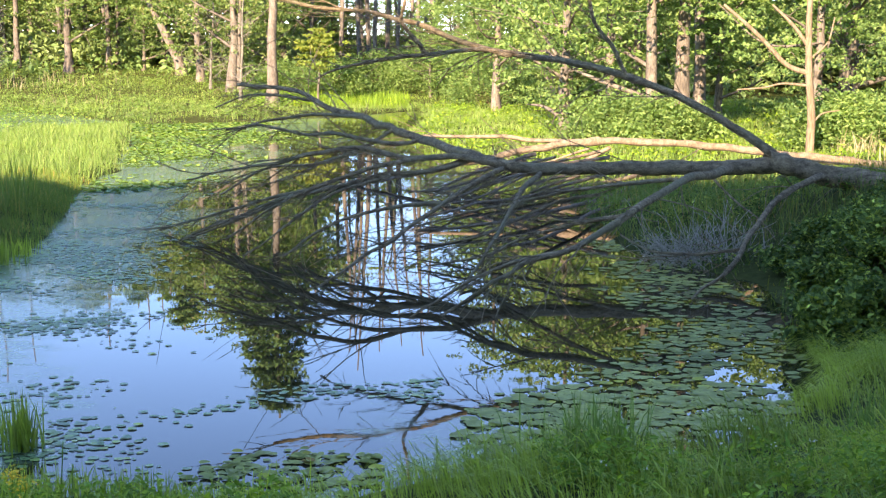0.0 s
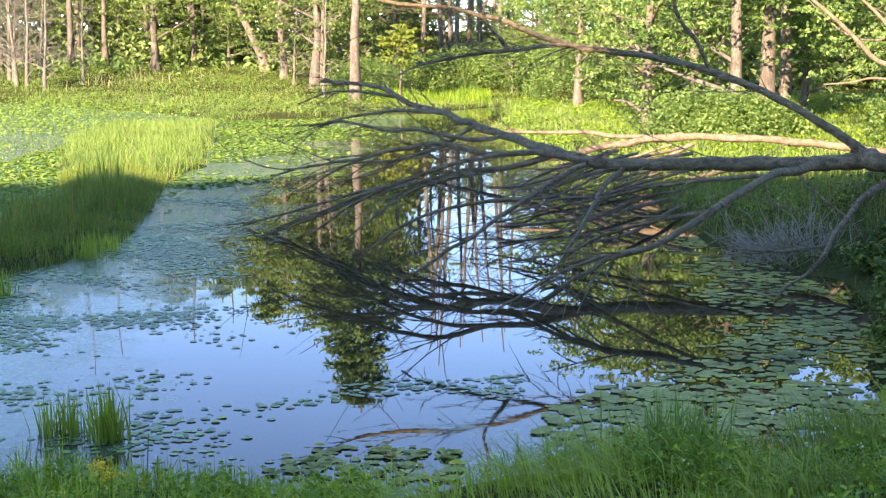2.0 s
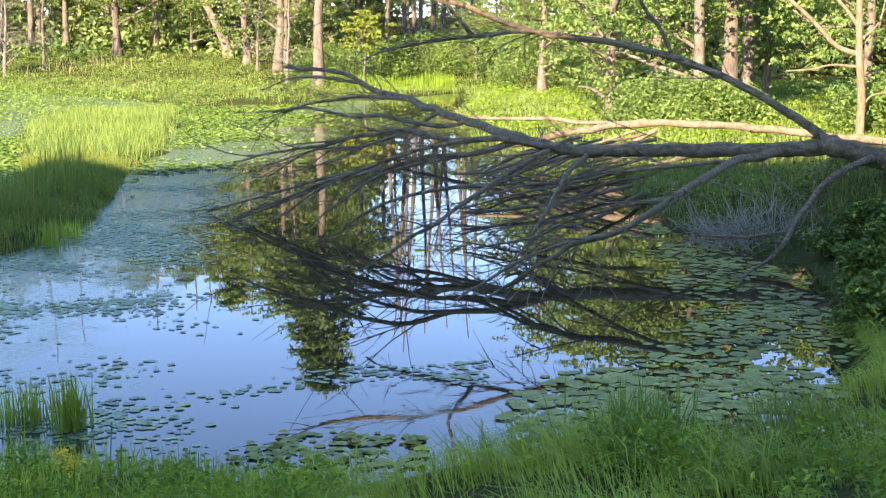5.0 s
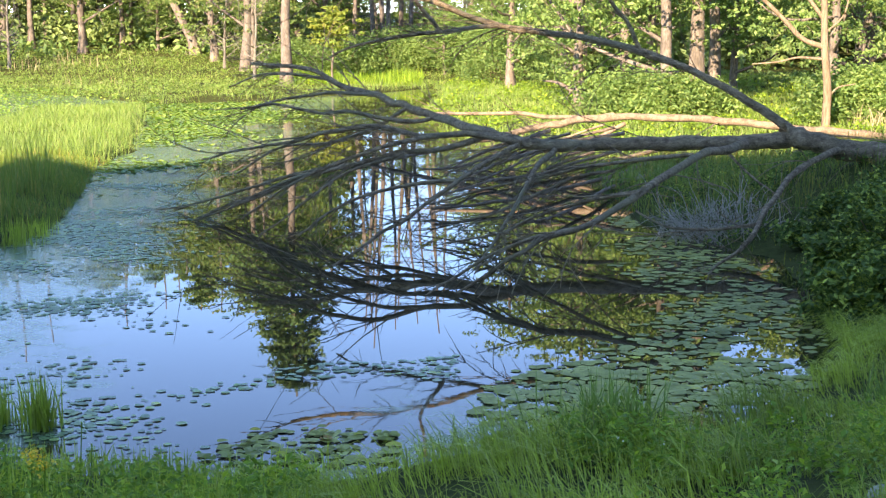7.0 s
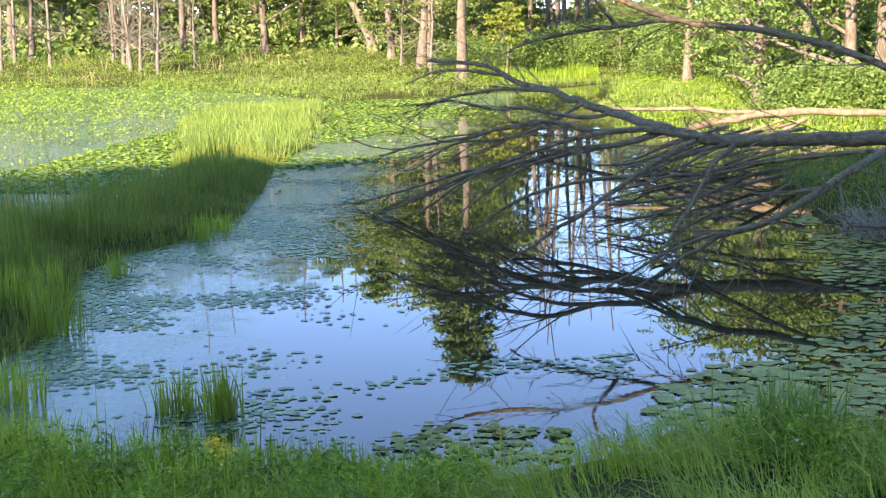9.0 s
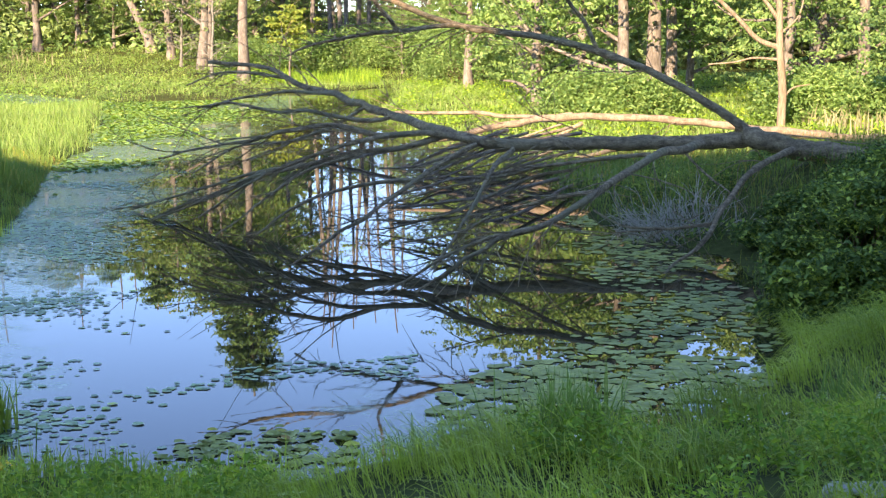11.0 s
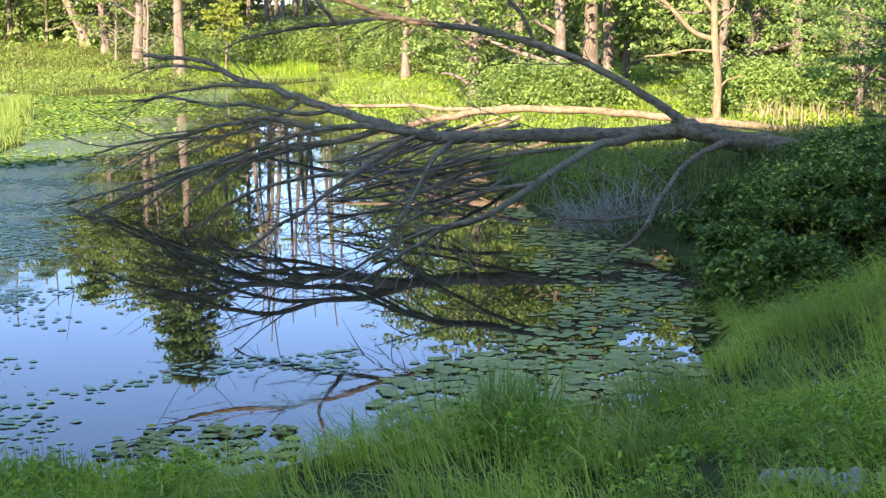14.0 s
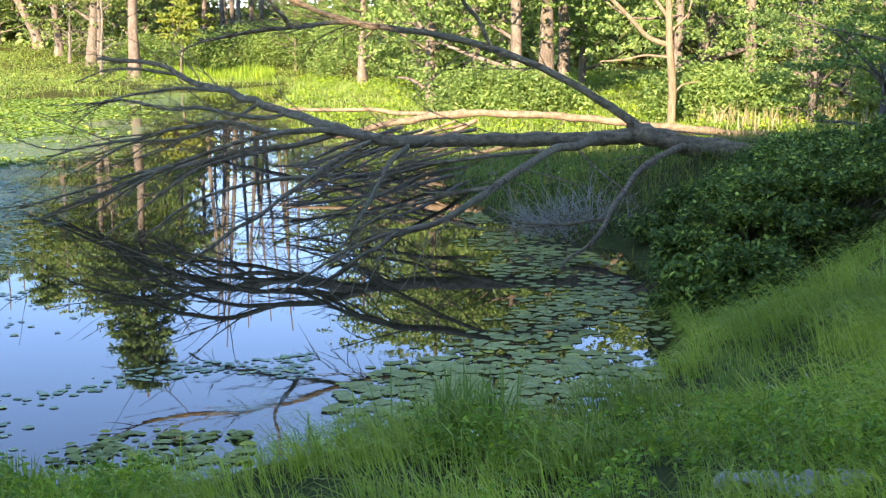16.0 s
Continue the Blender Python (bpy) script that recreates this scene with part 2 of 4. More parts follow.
def tube_arrays(line, radii, sides, rng=None, rough=0.0):
    line, radii = np.asarray(line, float), np.asarray(radii, float)
    n = len(line)
    tan = np.gradient(line, axis=0)
    tan /= np.linalg.norm(tan, axis=1, keepdims=True) + 1e-9
    ref = np.where(np.abs(tan[:, 2:3]) > 0.9, [[1.0, 0, 0]], [[0, 0, 1.0]])
    u = np.cross(tan, ref)
    u /= np.linalg.norm(u, axis=1, keepdims=True)
    w = np.cross(tan, u)
    a = np.arange(sides) * 2 * np.pi / sides
    r = radii[:, None] * np.ones((1, sides))
    if rng is not None and rough:
        r = r * (1 + rough * rng.normal(size=(n, sides)))
    v = line[:, None] + r[..., None] * (np.cos(a)[None, :, None] * u[:, None] + np.sin(a)[None, :, None] * w[:, None])
    i, j = np.meshgrid(np.arange(n - 1), np.arange(sides), indexing="ij")
    j2 = (j + 1) % sides
    f = np.stack([i * sides + j, i * sides + j2, (i + 1) * sides + j2, (i + 1) * sides + j], -1).reshape(-1, 4)
    return v.reshape(-1, 3), f


def join(parts):
    vs, fs, o = [], [], 0
    for v, f in parts:
        vs.append(v)
        fs.append(f + o)
        o += len(v)
    return np.vstack(vs), np.vstack(fs)


def blades(rng, base, height, width, lean=0.35, droop=0.25, heading=None, least=0.0, fine=True):
    """Grass blades: narrow strips that bend over, as arrays of quads."""
    n = len(base)
    az = rng.uniform(0, 2 * np.pi, n) if heading is None else heading + rng.normal(0, 0.5, n)
    out = np.stack([np.cos(az), np.sin(az), np.zeros(n)], 1)
    turn = rng.uniform(0, 2 * np.pi, n)
    side = np.stack([np.cos(turn), np.sin(turn), np.zeros(n)], 1)
    ln = least + np.abs(rng.normal(0, lean, n))[:, None]
    rows = []
    for s, w in ((0, 0.7), (0.4, 1.0), (0.75, 0.7), (1.0, 0.05)) if fine else ((0, 0.9), (0.6, 0.9), (1.0, 0.08)):
        c = base + height[:, None] * (s * np.array([0, 0, 1.0]) * (1 - droop * s * ln) + out * ln * s ** 1.8)
        c[:, 2] -= height * droop * np.minimum(ln[:, 0], 1.2) * s ** 3
        rows += [c - side * (width * w / 2)[:, None], c + side * (width * w / 2)[:, None]]
    v = np.stack(rows, 1).reshape(-1, 3)
    k = np.array([[0, 1, 3, 2], [2, 3, 5, 4], [4, 5, 7, 6]][: 3 if fine else 2])
    f = (np.arange(n)[:, None, None] * (8 if fine else 6) + k[None]).reshape(-1, 4)
    return v, f


def leaves(rng, centre, size, up=0.4, long=1.5):
    """Small pointed leaves, each a folded pair of triangles (one quad)."""
    n = len(centre)
    nrm = rng_unit(rng, n)
    nrm[:, 2] = np.abs(nrm[:, 2]) + up
    nrm /= np.linalg.norm(nrm, axis=1, keepdims=True)
    a = np.cross(nrm, rng_unit(rng, n))
    a /= np.linalg.norm(a, axis=1, keepdims=True) + 1e-9
    b = np.cross(nrm, a)
    s = (size * rng.uniform(0.6, 1.3, n))[:, None]
    v = np.stack([centre - a * s * long * 0.5, centre + b * s * 0.42 + nrm * s * 0.1, centre + a * s * long * 0.5 - nrm * s * 0.12, centre - b * s * 0.42 + nrm * s * 0.1], 1).reshape(-1, 3)
    return v, np.arange(4 * n).reshape(-1, 4)


def clumps(rng, n_clump, per, place, spread):
    """Points gathered in clumps; place(n) gives the clumps' centres."""
    c = place(n_clump)
    p = np.repeat(c, per, axis=0)
    return p + rng.normal(size=p.shape) * np.asarray(spread)


# ---- plan of the pond ----
POND = np.array([(-60, 11.0), (-14, 10.4), (-5.2, 9.4), (-4.2, 9.0), (-2.1, 8.7), (-1.3, 8.6), (-0.6, 8.9), (0.4, 9.3), (1.7, 9.8), (2.7, 10.5), (3.4, 11.8),
                 (3.6, 13.8), (3.8, 16), (3.4, 18.2), (2.7, 20.0), (2.6, 23.5), (2.6, 28), (0.9, 31.5), (-0.3, 38), (-1.2, 46), (-0.4, 54),
                 (-1.0, 62), (-3.2, 58.5), (-6.9, 52.5), (-11, 51), (-15.4, 57), (-25, 66), (-60, 70)])
ISLAND = np.array([(-5.7, 11.6), (-5.9, 13.3), (-6.9, 16.2), (-6.3, 18.3), (-6.1, 20.2), (-6.75, 24), (-7.7, 28.9), (-7.6, 32), (-9.3, 41), (-11.2, 49.5),
                   (-14.2, 47), (-14.0, 42), (-12.0, 35), (-9.8, 29), (-8.4, 25), (-8.6, 20), (-9.4, 15), (-9.6, 10.5)])


def depth_in(poly, x, y):
    """Distance inside (+) or outside (-) of a closed outline."""
    p = np.stack([x, y], -1)
    d = np.full(x.shape, 1e9)
    inside = np.zeros(x.shape, bool)
    for a, b in zip(poly, np.roll(poly, -1, axis=0)):
        ab = b - a
        t = np.clip(((p - a) @ ab) / (ab @ ab), 0, 1)
        d = np.minimum(d, np.linalg.norm(p - a - t[..., None] * ab, axis=-1))
        cross = (a[1] > y) != (b[1] > y)
        with np.errstate(divide="ignore", invalid="ignore"):
            xi = a[0] + (y - a[1]) / (b[1] - a[1] if b[1] != a[1] else 1e-9) * ab[0]
        inside ^= cross & (x < xi)
    return np.where(inside, d, -d)


def wavy(x, y, s):
    return np.sin(x * s + 1.3 * np.sin(y * s * 0.7)) * np.cos(y * s * 1.1 + 0.8 * np.sin(x * s * 0.6 + 2))


def land(x, y):
    """Height of the ground; the pond's level is 0."""
    x, y = np.asarray(x, float), np.asarray(y, float)
    pond = depth_in(POND, x, y) + 0.25 * wavy(x, y, 1.7)
    isle = depth_in(ISLAND, x, y) + 0.2 * wavy(x, y, 2.3)
    shore = -pond  # metres away from the water
    near = (y < 11 + 0.5 * np.maximum(x - 2, 0)) & (x > -60)
    z = np.where(near, 0.05 + 0.16 * np.clip(shore, 0, 9), 0.06 + 0.02 * np.clip(shore, 0, 30))
    right = np.clip((x - 3.2) / 3, 0, 1) * np.clip((27 - y) / 6, 0, 1)
    z = z + right * 0.22 * np.clip(shore, 0, 4)
    z = z + 0.05 * np.clip(y - 66, 0, 60) + 0.05 * wavy(x, y, 0.9)
    z = np.where(shore < 0, np.maximum(-0.7, -0.02 + 0.5 * shore), z * np.clip(shore / 0.4, 0.15, 1))
    z = np.where(isle > -0.6, np.maximum(z, np.clip(0.25 * isle, -0.5, 0.10)), z)
    return z


def spread_axis(lo, hi, fine_lo, fine_hi, step, far):
    mid = np.arange(fine_lo, fine_hi, step)
    a = fine_lo - np.cumsum(np.geomspace(step, far, 26))
    b = fine_hi + np.cumsum(np.geomspace(step, far, 26))
    return np.concatenate([np.clip(a, lo, None)[::-1], mid, np.clip(b, None, hi)])


gx, gy = np.unique(spread_axis(-2500, 2500, -30, 22, 0.33, 600)), np.unique(spread_axis(-2500, 2500, 4, 70, 0.33, 600))
XX, YY = np.meshgrid(gx, gy, indexing="ij")
ZZ = land(XX, YY)
ii, jj = np.meshgrid(np.arange(len(gx) - 1), np.arange(len(gy) - 1), indexing="ij")
quad = np.stack([ii * len(gy) + jj, (ii + 1) * len(gy) + jj, (ii + 1) * len(gy) + jj + 1, ii * len(gy) + jj + 1], -1).reshape(-1, 4)
ground = soup("ground", np.stack([XX, YY, ZZ], -1).reshape(-1, 3), quad, SOIL, True)
tagged(ground, "dark damp marsh soil sloping down to the pond", "ground", kind="structure")
wx, wy = np.meshgrid(np.linspace(-62, 6, 35), np.linspace(7.5, 72, 35), indexing="ij")
ii, jj = np.meshgrid(np.arange(34), np.arange(34), indexing="ij")
water = soup("water", np.stack([wx, wy, np.zeros_like(wx)], -1).reshape(-1, 3), np.stack([ii * 35 + jj, (ii + 1) * 35 + jj, (ii + 1) * 35 + jj + 1, ii * 35 + jj + 1], -1).reshape(-1, 4), WATER, True)
tagged(water, "still pond water reflecting blue sky, with drifting weed film", "pond", kind="structure")


def on_land(rng, n, x0, x1, y0, y1, keep):
    """Random places on the ground where keep(x, y) holds."""
    x, y = rng.uniform(x0, x1, n), rng.uniform(y0, y1, n)
    k = keep(x, y)
    x, y = x[k], y[k]
    return np.stack([x, y, land(x, y)], 1)


def tufted(rng, x, y, scale=2.5, cut=-0.1):
    return wavy(x * 1.0, y * 1.0, scale) + 0.6 * wavy(x + 7, y - 3, scale * 2.3) + rng.normal(0, 0.35, len(x)) > cut


# ---- grasses ----
def grass_patch(name, label, seed, n, box, keep, h, w, mat, lean=0.4, droop=0.3, heading=None, taper=None, least=0.0, fine=True):
    rng = np.random.default_rng(seed)
    p = on_land(rng, n, *box, lambda x, y: keep(rng, x, y))
    hh = rng.uniform(*h, len(p)) * (0.75 + 0.25 * wavy(p[:, 0], p[:, 1], 1.3) + 0.22 * wavy(p[:, 0] + 5, p[:, 1], 3.1))
    if taper is not None:
        hh = hh * taper(p[:, 0], p[:, 1])
    if heading is not None:
        heading = heading + 0.8 * wavy(p[:, 0], p[:, 1], 1.9)
    v, f = blades(rng, p, hh, np.full(len(p), w) * rng.uniform(0.7, 1.3, len(p)), lean, droop, heading, least, fine)
    return tagged(soup(name, v, f, mat), label, "grass", kind="stuff")


pond_d = lambda x, y: depth_in(POND, x, y)
isle_d = lambda x, y: depth_in(ISLAND, x, y)
grass_patch("bank_grass", "long soft green grass bending over the near bank", 1, 80000, (-7, 6.5, 5.6, 13.5), lambda r, x, y: (pond_d(x, y) < -0.02) & (x > -1.6 + r.normal(0, .4, len(x))) & tufted(r, x, y, 2.6, 0.0), (0.4, 0.85), 0.0065, GRASS, 0.4, 0.75, 2.5, least=0.35)
grass_patch("tall_bank_grass", "tall arching grass clumps on the near bank", 12, 26000, (0.2, 6.5, 6.6, 13.2), lambda r, x, y: (pond_d(x, y) < -0.05) & tufted(r, x, y, 1.7, 0.55), (0.6, 1.05), 0.0075, GRASS, 0.3, 0.7, 2.7, least=0.3)
grass_patch("bank_sedge", "short fresh sedge and grass at the water's edge", 2, 42000, (-8, -0.8, 5.6, 10.4), lambda r, x, y: (pond_d(x, y) < 0.05) & tufted(r, x, y, 3.0, -0.1), (0.2, 0.5), 0.008, GRASS, 0.5, 0.4, taper=lambda x, y: 1 + 0.4 * np.clip((-2.2 - x) / 1.5, 0, 1))
grass_patch("shore_grass", "shaded long grass on the bank behind the shrubs", 3, 26000, (2.2, 13, 11.5, 28), lambda r, x, y: (pond_d(x, y) < 0.0) & tufted(r, x, y, 1.4, -0.6), (0.3, 0.7), 0.010, REED, 0.5, 0.5, least=0.1, taper=lambda x, y: 0.35 + 0.65 * np.clip((y - 17 + np.abs(x - 4) * 0.4) / 4, 0, 1))
grass_patch("island_grass", "dense green sedge on the narrow marsh spit", 4, 52000, (-10.5, -5, 10, 30), lambda r, x, y: (isle_d(x, y) > -0.15) & tufted(r, x, y, 2.0, -0.7), (0.4, 0.8), 0.009, REED, 0.4, 0.4, least=0.08, taper=lambda x, y: np.clip((-5.4 - x) / 2.2, 0.45, 1.15) * np.clip((32 - y) / 9, 0.5, 1))
grass_patch("island_sedge", "sunlit yellow-green sedge on the marsh spit", 5, 80000, (-15, -6, 26, 51), lambda r, x, y: (isle_d(x, y) > -0.15 + np.abs(r.normal(0, 0.45, len(x)))) & tufted(r, x, y, 1.0, -0.8), (0.25, 0.55), 0.011, SEDGE, 0.5, 0.4, least=0.1, fine=False)
grass_patch("marsh_grass", "sunlit yellow-green marsh grass along the far shore", 6, 66000, (-45, 3, 48, 84), lambda r, x, y: (pond_d(x, y) < 0.1) & tufted(r, x, y, 0.5, -0.9), (0.2, 0.45), 0.016, SEDGE, 0.7, 0.5, least=0.15, fine=False, taper=lambda x, y: 1 + 0.9 * np.exp(-np.abs(pond_d(x, y)) / 1.2))
grass_patch("right_marsh_grass", "bright green grass on the sunny marsh edge", 7, 54000, (-2, 16, 24, 64), lambda r, x, y: (pond_d(x, y) < 0.1) & tufted(r, x, y, 0.8, -0.9), (0.22, 0.5), 0.02, SEDGE, 0.6, 0.5, least=0.15, fine=False)


# ---- the fallen tree over the water ----
LIMB_RNG = np.random.default_rng(11)


def twig_arrays(rng, start, way, length, r, sag, level, out):
    """A thin bending twig with finer twigs on it."""
    n = 7
    p, pts = np.array(start, float), []
    d = np.array(way, float)
    bend = rng.normal(0, 0.06, 3) + np.array([0, 0, -sag])
    for i in range(n):
        pts.append(p.copy())
        d = d + bend + rng.normal(0, 0.07, 3)
        d /= np.linalg.norm(d)
        p = p + d * length / (n - 1)
    pts = np.array(pts)
    pts[:, 2] = np.maximum(pts[:, 2], -0.08)
    out.append(tube_arrays(pts, np.linspace(r, max(r * 0.35, 0.003), n), 4))
    if level > 0:
        for _ in range(rng.integers(2, 5)):
            i = rng.integers(1, n - 1)
            dd = (pts[i + 1] - pts[i]) / (np.linalg.norm(pts[i + 1] - pts[i]) + 1e-9) + rng.normal(0, 0.36, 3)
            twig_arrays(rng, pts[i], dd / np.linalg.norm(dd), length * rng.uniform(0.35, 0.65), max(r * 0.6, 0.0035), sag, level - 1, out)


def limb(tree, part, points, r0, r1, mat, twigs=1.0):
    """A tapered, slightly crooked limb with knots, and the twigs that spring from it."""
    rng = LIMB_RNG
    line = smooth_line(points, 14 if r0 > 0.07 else 7)
    n = len(line)
    wob = rng.normal(0, 1, (n, 3))
    for _ in range(3):
        wob = (wob + np.roll(wob, 1, 0) + np.roll(wob, -1, 0)) / 3
    line[1:-1] += wob[1:-1] * 0.45 * min(r0, 0.06)
    swell = rng.normal(0, 1, n)
    for _ in range(3):
        swell = (swell + np.roll(swell, 1) + np.roll(swell, -1)) / 3
    rad = np.linspace(r0, r1, n) * (1 + 0.12 * swell)
    sides = 14 if r0 > 0.07 else 8
    v, f = tube_arrays(line, rad, sides, rng, 0.035)
    o = under(soup(part, v, f, mat, True), tree)
    if twigs > 0:
        out = []
        length = np.linalg.norm(np.diff(line, axis=0), axis=1).sum()
        for _ in range(int(length * 2.6 * twigs) + 1):
            i = int(rng.uniform(0.12, 0.98) * (n - 1))
            t = line[min(i + 1, n - 1)] - line[max(i - 1, 0)]
            t /= np.linalg.norm(t)
            d = t + rng.normal(0, 0.36, 3) * np.array([1, 1, 0.85]) + np.array([-0.1, 0, -0.03])
            twig_arrays(rng, line[i], d / np.linalg.norm(d), rng.uniform(0.5, 2.0) * min(1.0, 0.45 + length / 7), min(rad[i] * 0.55, rng.uniform(0.006, 0.014)), 0.02, 1, out)
        v, f = join(out)
        tagged(under(soup("twig_spray", v, f, mat, True), o), kind="stuff")
    return o


fallen = thing("fallen_tree", "bare dead grey tree fallen from the bank across the pond", "tree")
limb(fallen, "trunk", [(8.52, 19.6, 0.5), (7.9, 20, 0.75), (7.31, 20.3, 0.85), (6.59, 20.5, 0.93), (5.95, 20.7, 0.99), (5.36, 20.8, 1.12), (4.9, 20.9, 1.26)], 0.188, 0.143, BARK, twigs=0)
limb(fallen, "limb", [(5.14, 20.9, 1.18), (4, 21, 1.11), (2.72, 21, 1.1), (1.68, 21, 1.1), (1, 21, 1.14), (0.49, 21.5, 1.26), (-0.37, 23.11, 1.4), (-0.9, 23.56, 1.57), (-1.41, 24.05, 1.72), (-1.93, 24.5, 1.82), (-2.69, 25.1, 2.13), (-3.78, 25.62, 2.23)], 0.118, 0.034, BARK, twigs=1.3)
limb(fallen, "limb", [(5.02, 20.9, 1.3), (4.41, 21, 1.74), (3.58, 21.2, 2.19), (2.74, 21.4, 2.5), (1.89, 21.6, 2.7), (1.02, 21.8, 2.83), (0.14, 22, 3.08), (-0.57, 22.2, 3.31), (-1.3, 22.4, 3.47), (-2.04, 22.6, 3.55), (-2.88, 22.8, 3.75)], 0.069, 0.025, BARK, twigs=1.0)
limb(fallen, "limb", [(1.07, 21.8, 2.81), (0.58, 21.8, 2.9), (-0.26, 21.9, 2.81), (-0.93, 22, 2.73), (-1.56, 22.1, 2.62), (-2.02, 22.2, 2.42)], 0.045, 0.015, BARK, twigs=0.8)
limb(fallen, "limb", [(-0.24, 21.9, 2.8), (-0.43, 21.8, 3.03), (-0.63, 21.7, 3.3), (-0.59, 21.6, 3.64), (-0.53, 21.5, 4.15)], 0.038, 0.022, BARK, twigs=0.5)
limb(fallen, "limb", [(2.81, 21.4, 2.49), (2.56, 21.3, 2.96), (2.29, 21.2, 3.31), (2.21, 21.1, 3.71), (2.24, 21, 4.21)], 0.037, 0.022, BARK, twigs=0.4)
limb(fallen, "limb", [(4.27, 20.6, 1.12), (3.6, 19.3, 1.16), (2.89, 17.8, 1.12), (2.15, 16.5, 0.92), (1.61, 15.9, 0.68), (1.13, 15.6, 0.58), (0.74, 15.4, 0.43), (0.42, 15.2, 0.27), (-0.01, 15.08, -0.01)], 0.07, 0.013, BARK, twigs=0.9)
limb(fallen, "limb", [(1.3, 15.7, 0.61), (0.88, 15.6, 0.53), (0.42, 15.5, 0.38), (-0.03, 15.4, 0.14), (-0.4, 14.95, -0.02)], 0.032, 0.01, BARK, twigs=0.9)
limb(fallen, "limb", [(5.63, 20.5, 1.03), (5.04, 19.8, 0.94), (4.51, 19, 0.74), (4.02, 18, 0.43), (3.56, 17, 0.18), (3.1, 16.4, 0.02), (2.63, 15.4, -0.04)], 0.056, 0.014, BARK, twigs=0.5)
limb(fallen, "limb", [(3.92, 17.8, 0.36), (3.41, 17.7, 0.3), (2.91, 17.8, 0.28), (2.65, 18, 0.32), (2.37, 18.3, 0.46)], 0.025, 0.013, BARK, twigs=0.5)
limb(fallen, "limb", [(1.04, 21, 1.13), (0.14, 20.7, 1.3), (-0.54, 20.5, 1.3), (-1.2, 20.4, 1.44), (-1.87, 20.4, 1.38), (-2.56, 20.6, 1.21), (-3.29, 20.9, 1.08), (-3.94, 21.2, 0.91)], 0.051, 0.014, BARK, twigs=1.0)
limb(fallen, "limb", [(0.52, 20.9, 1.27), (-0.2, 20.6, 1.11), (-0.87, 20.4, 1.03), (-1.54, 20.4, 0.89), (-2.4, 20.6, 0.68), (-3.14, 21, 0.35), (-3.92, 21.4, 0.03)], 0.051, 0.014, BARK, twigs=1.0)
limb(fallen, "limb", [(-1.41, 20.4, 0.91), (-2.25, 20.8, 0.75), (-3.08, 21.2, 0.5), (-3.88, 21.7, 0.24), (-4.55, 22, 0.02)], 0.036, 0.015, BARK, twigs=1.0)
limb(fallen, "limb", [(0.9, 20.8, 1.11), (0.42, 20.2, 0.93), (-0.03, 19.6, 0.71), (-0.64, 18.6, 0.38), (-1.07, 18, 0.2), (-1.51, 17, 0), (-1.84, 15.6, -0.06)], 0.043, 0.011, BARK, twigs=1.0)
limb(fallen, "limb", [(1.46, 20.8, 1.04), (1.16, 20, 0.89), (0.87, 19, 0.6), (0.63, 18.2, 0.33), (0.36, 17.2, 0.11), (0.11, 15.8, -0.05)], 0.043, 0.011, BARK, twigs=1.0)
limb(fallen, "limb", [(-0.37, 23.11, 1.39), (-0.89, 23.28, 1.3), (-1.77, 23.56, 1.45), (-2.37, 23.84, 1.43), (-3.19, 24.19, 1.57), (-3.82, 24.4, 1.47)], 0.041, 0.019, BARK, twigs=1.0)
limb(fallen, "limb", [(-1.41, 24.05, 1.71), (-2.22, 24.33, 1.74), (-3.05, 24.68, 1.64), (-3.7, 24.96, 1.46)], 0.036, 0.015, BARK, twigs=1.0)
limb(fallen, "limb", [(-0.41, 20.5, 1.28), (-1.1, 20, 1.18), (-1.82, 19.8, 0.95), (-2.5, 20, 0.6), (-3.26, 20.6, 0.06)], 0.036, 0.014, BARK, twigs=1.0)
limb(fallen, "limb", [(-0.79, 20.4, 1.04), (-1.51, 20, 0.85), (-1.97, 19.6, 0.61), (-2.43, 19.4, 0.27), (-2.78, 19, 0.05)], 0.028, 0.01, BARK, twigs=1.0)
limb(fallen, "limb", [(-0.03, 19.6, 0.73), (-0.67, 19.4, 0.71), (-1.3, 19.2, 0.58), (-1.77, 19.2, 0.38), (-2.22, 18.9, 0.07)], 0.034, 0.013, BARK, twigs=1.0)
limb(fallen, "limb", [(-2.24, 20.7, 0.73), (-2.86, 20.8, 0.44), (-3.41, 21, 0.2), (-4.07, 20.8, 0)], 0.029, 0.011, BARK, twigs=1.0)
limb(fallen, "limb", [(2.23, 16.6, 0.94), (1.53, 17.2, 0.72), (0.99, 17.6, 0.49), (0.56, 17.8, 0.26), (-0.18, 18.2, 0.06)], 0.029, 0.013, BARK, twigs=1.0)
limb(fallen, "limb", [(2.38, 21, 0.7), (1.66, 20.6, 0.61), (0.96, 20, 0.39), (0.45, 19.6, 0.24), (-0.03, 19.6, 0.14), (-0.69, 20, 0.1)], 0.029, 0.01, BARK, twigs=1.0)
limb(fallen, "limb", [(3.41, 20, 1.03), (2.63, 20.3, 0.94), (1.9, 20.5, 0.8), (1.24, 20.6, 0.66), (0.55, 20.4, 0.54), (-0.37, 20.2, 0.33)], 0.035, 0.014, BARK, twigs=1.0)
limb(fallen, "limb", [(-0.81, 23.49, 1.54), (-1.37, 23.42, 1.23), (-2.14, 23.35, 0.97), (-3, 23.35, 0.87), (-3.76, 23.21, 0.45)], 0.034, 0.016, BARK, twigs=1.0)
limb(fallen, "limb", [(-2.31, 24.82, 1.97), (-2.89, 25.03, 2.03), (-3.53, 25.31, 2.05), (-4.2, 25.59, 1.81)], 0.03, 0.013, BARK, twigs=1.0)
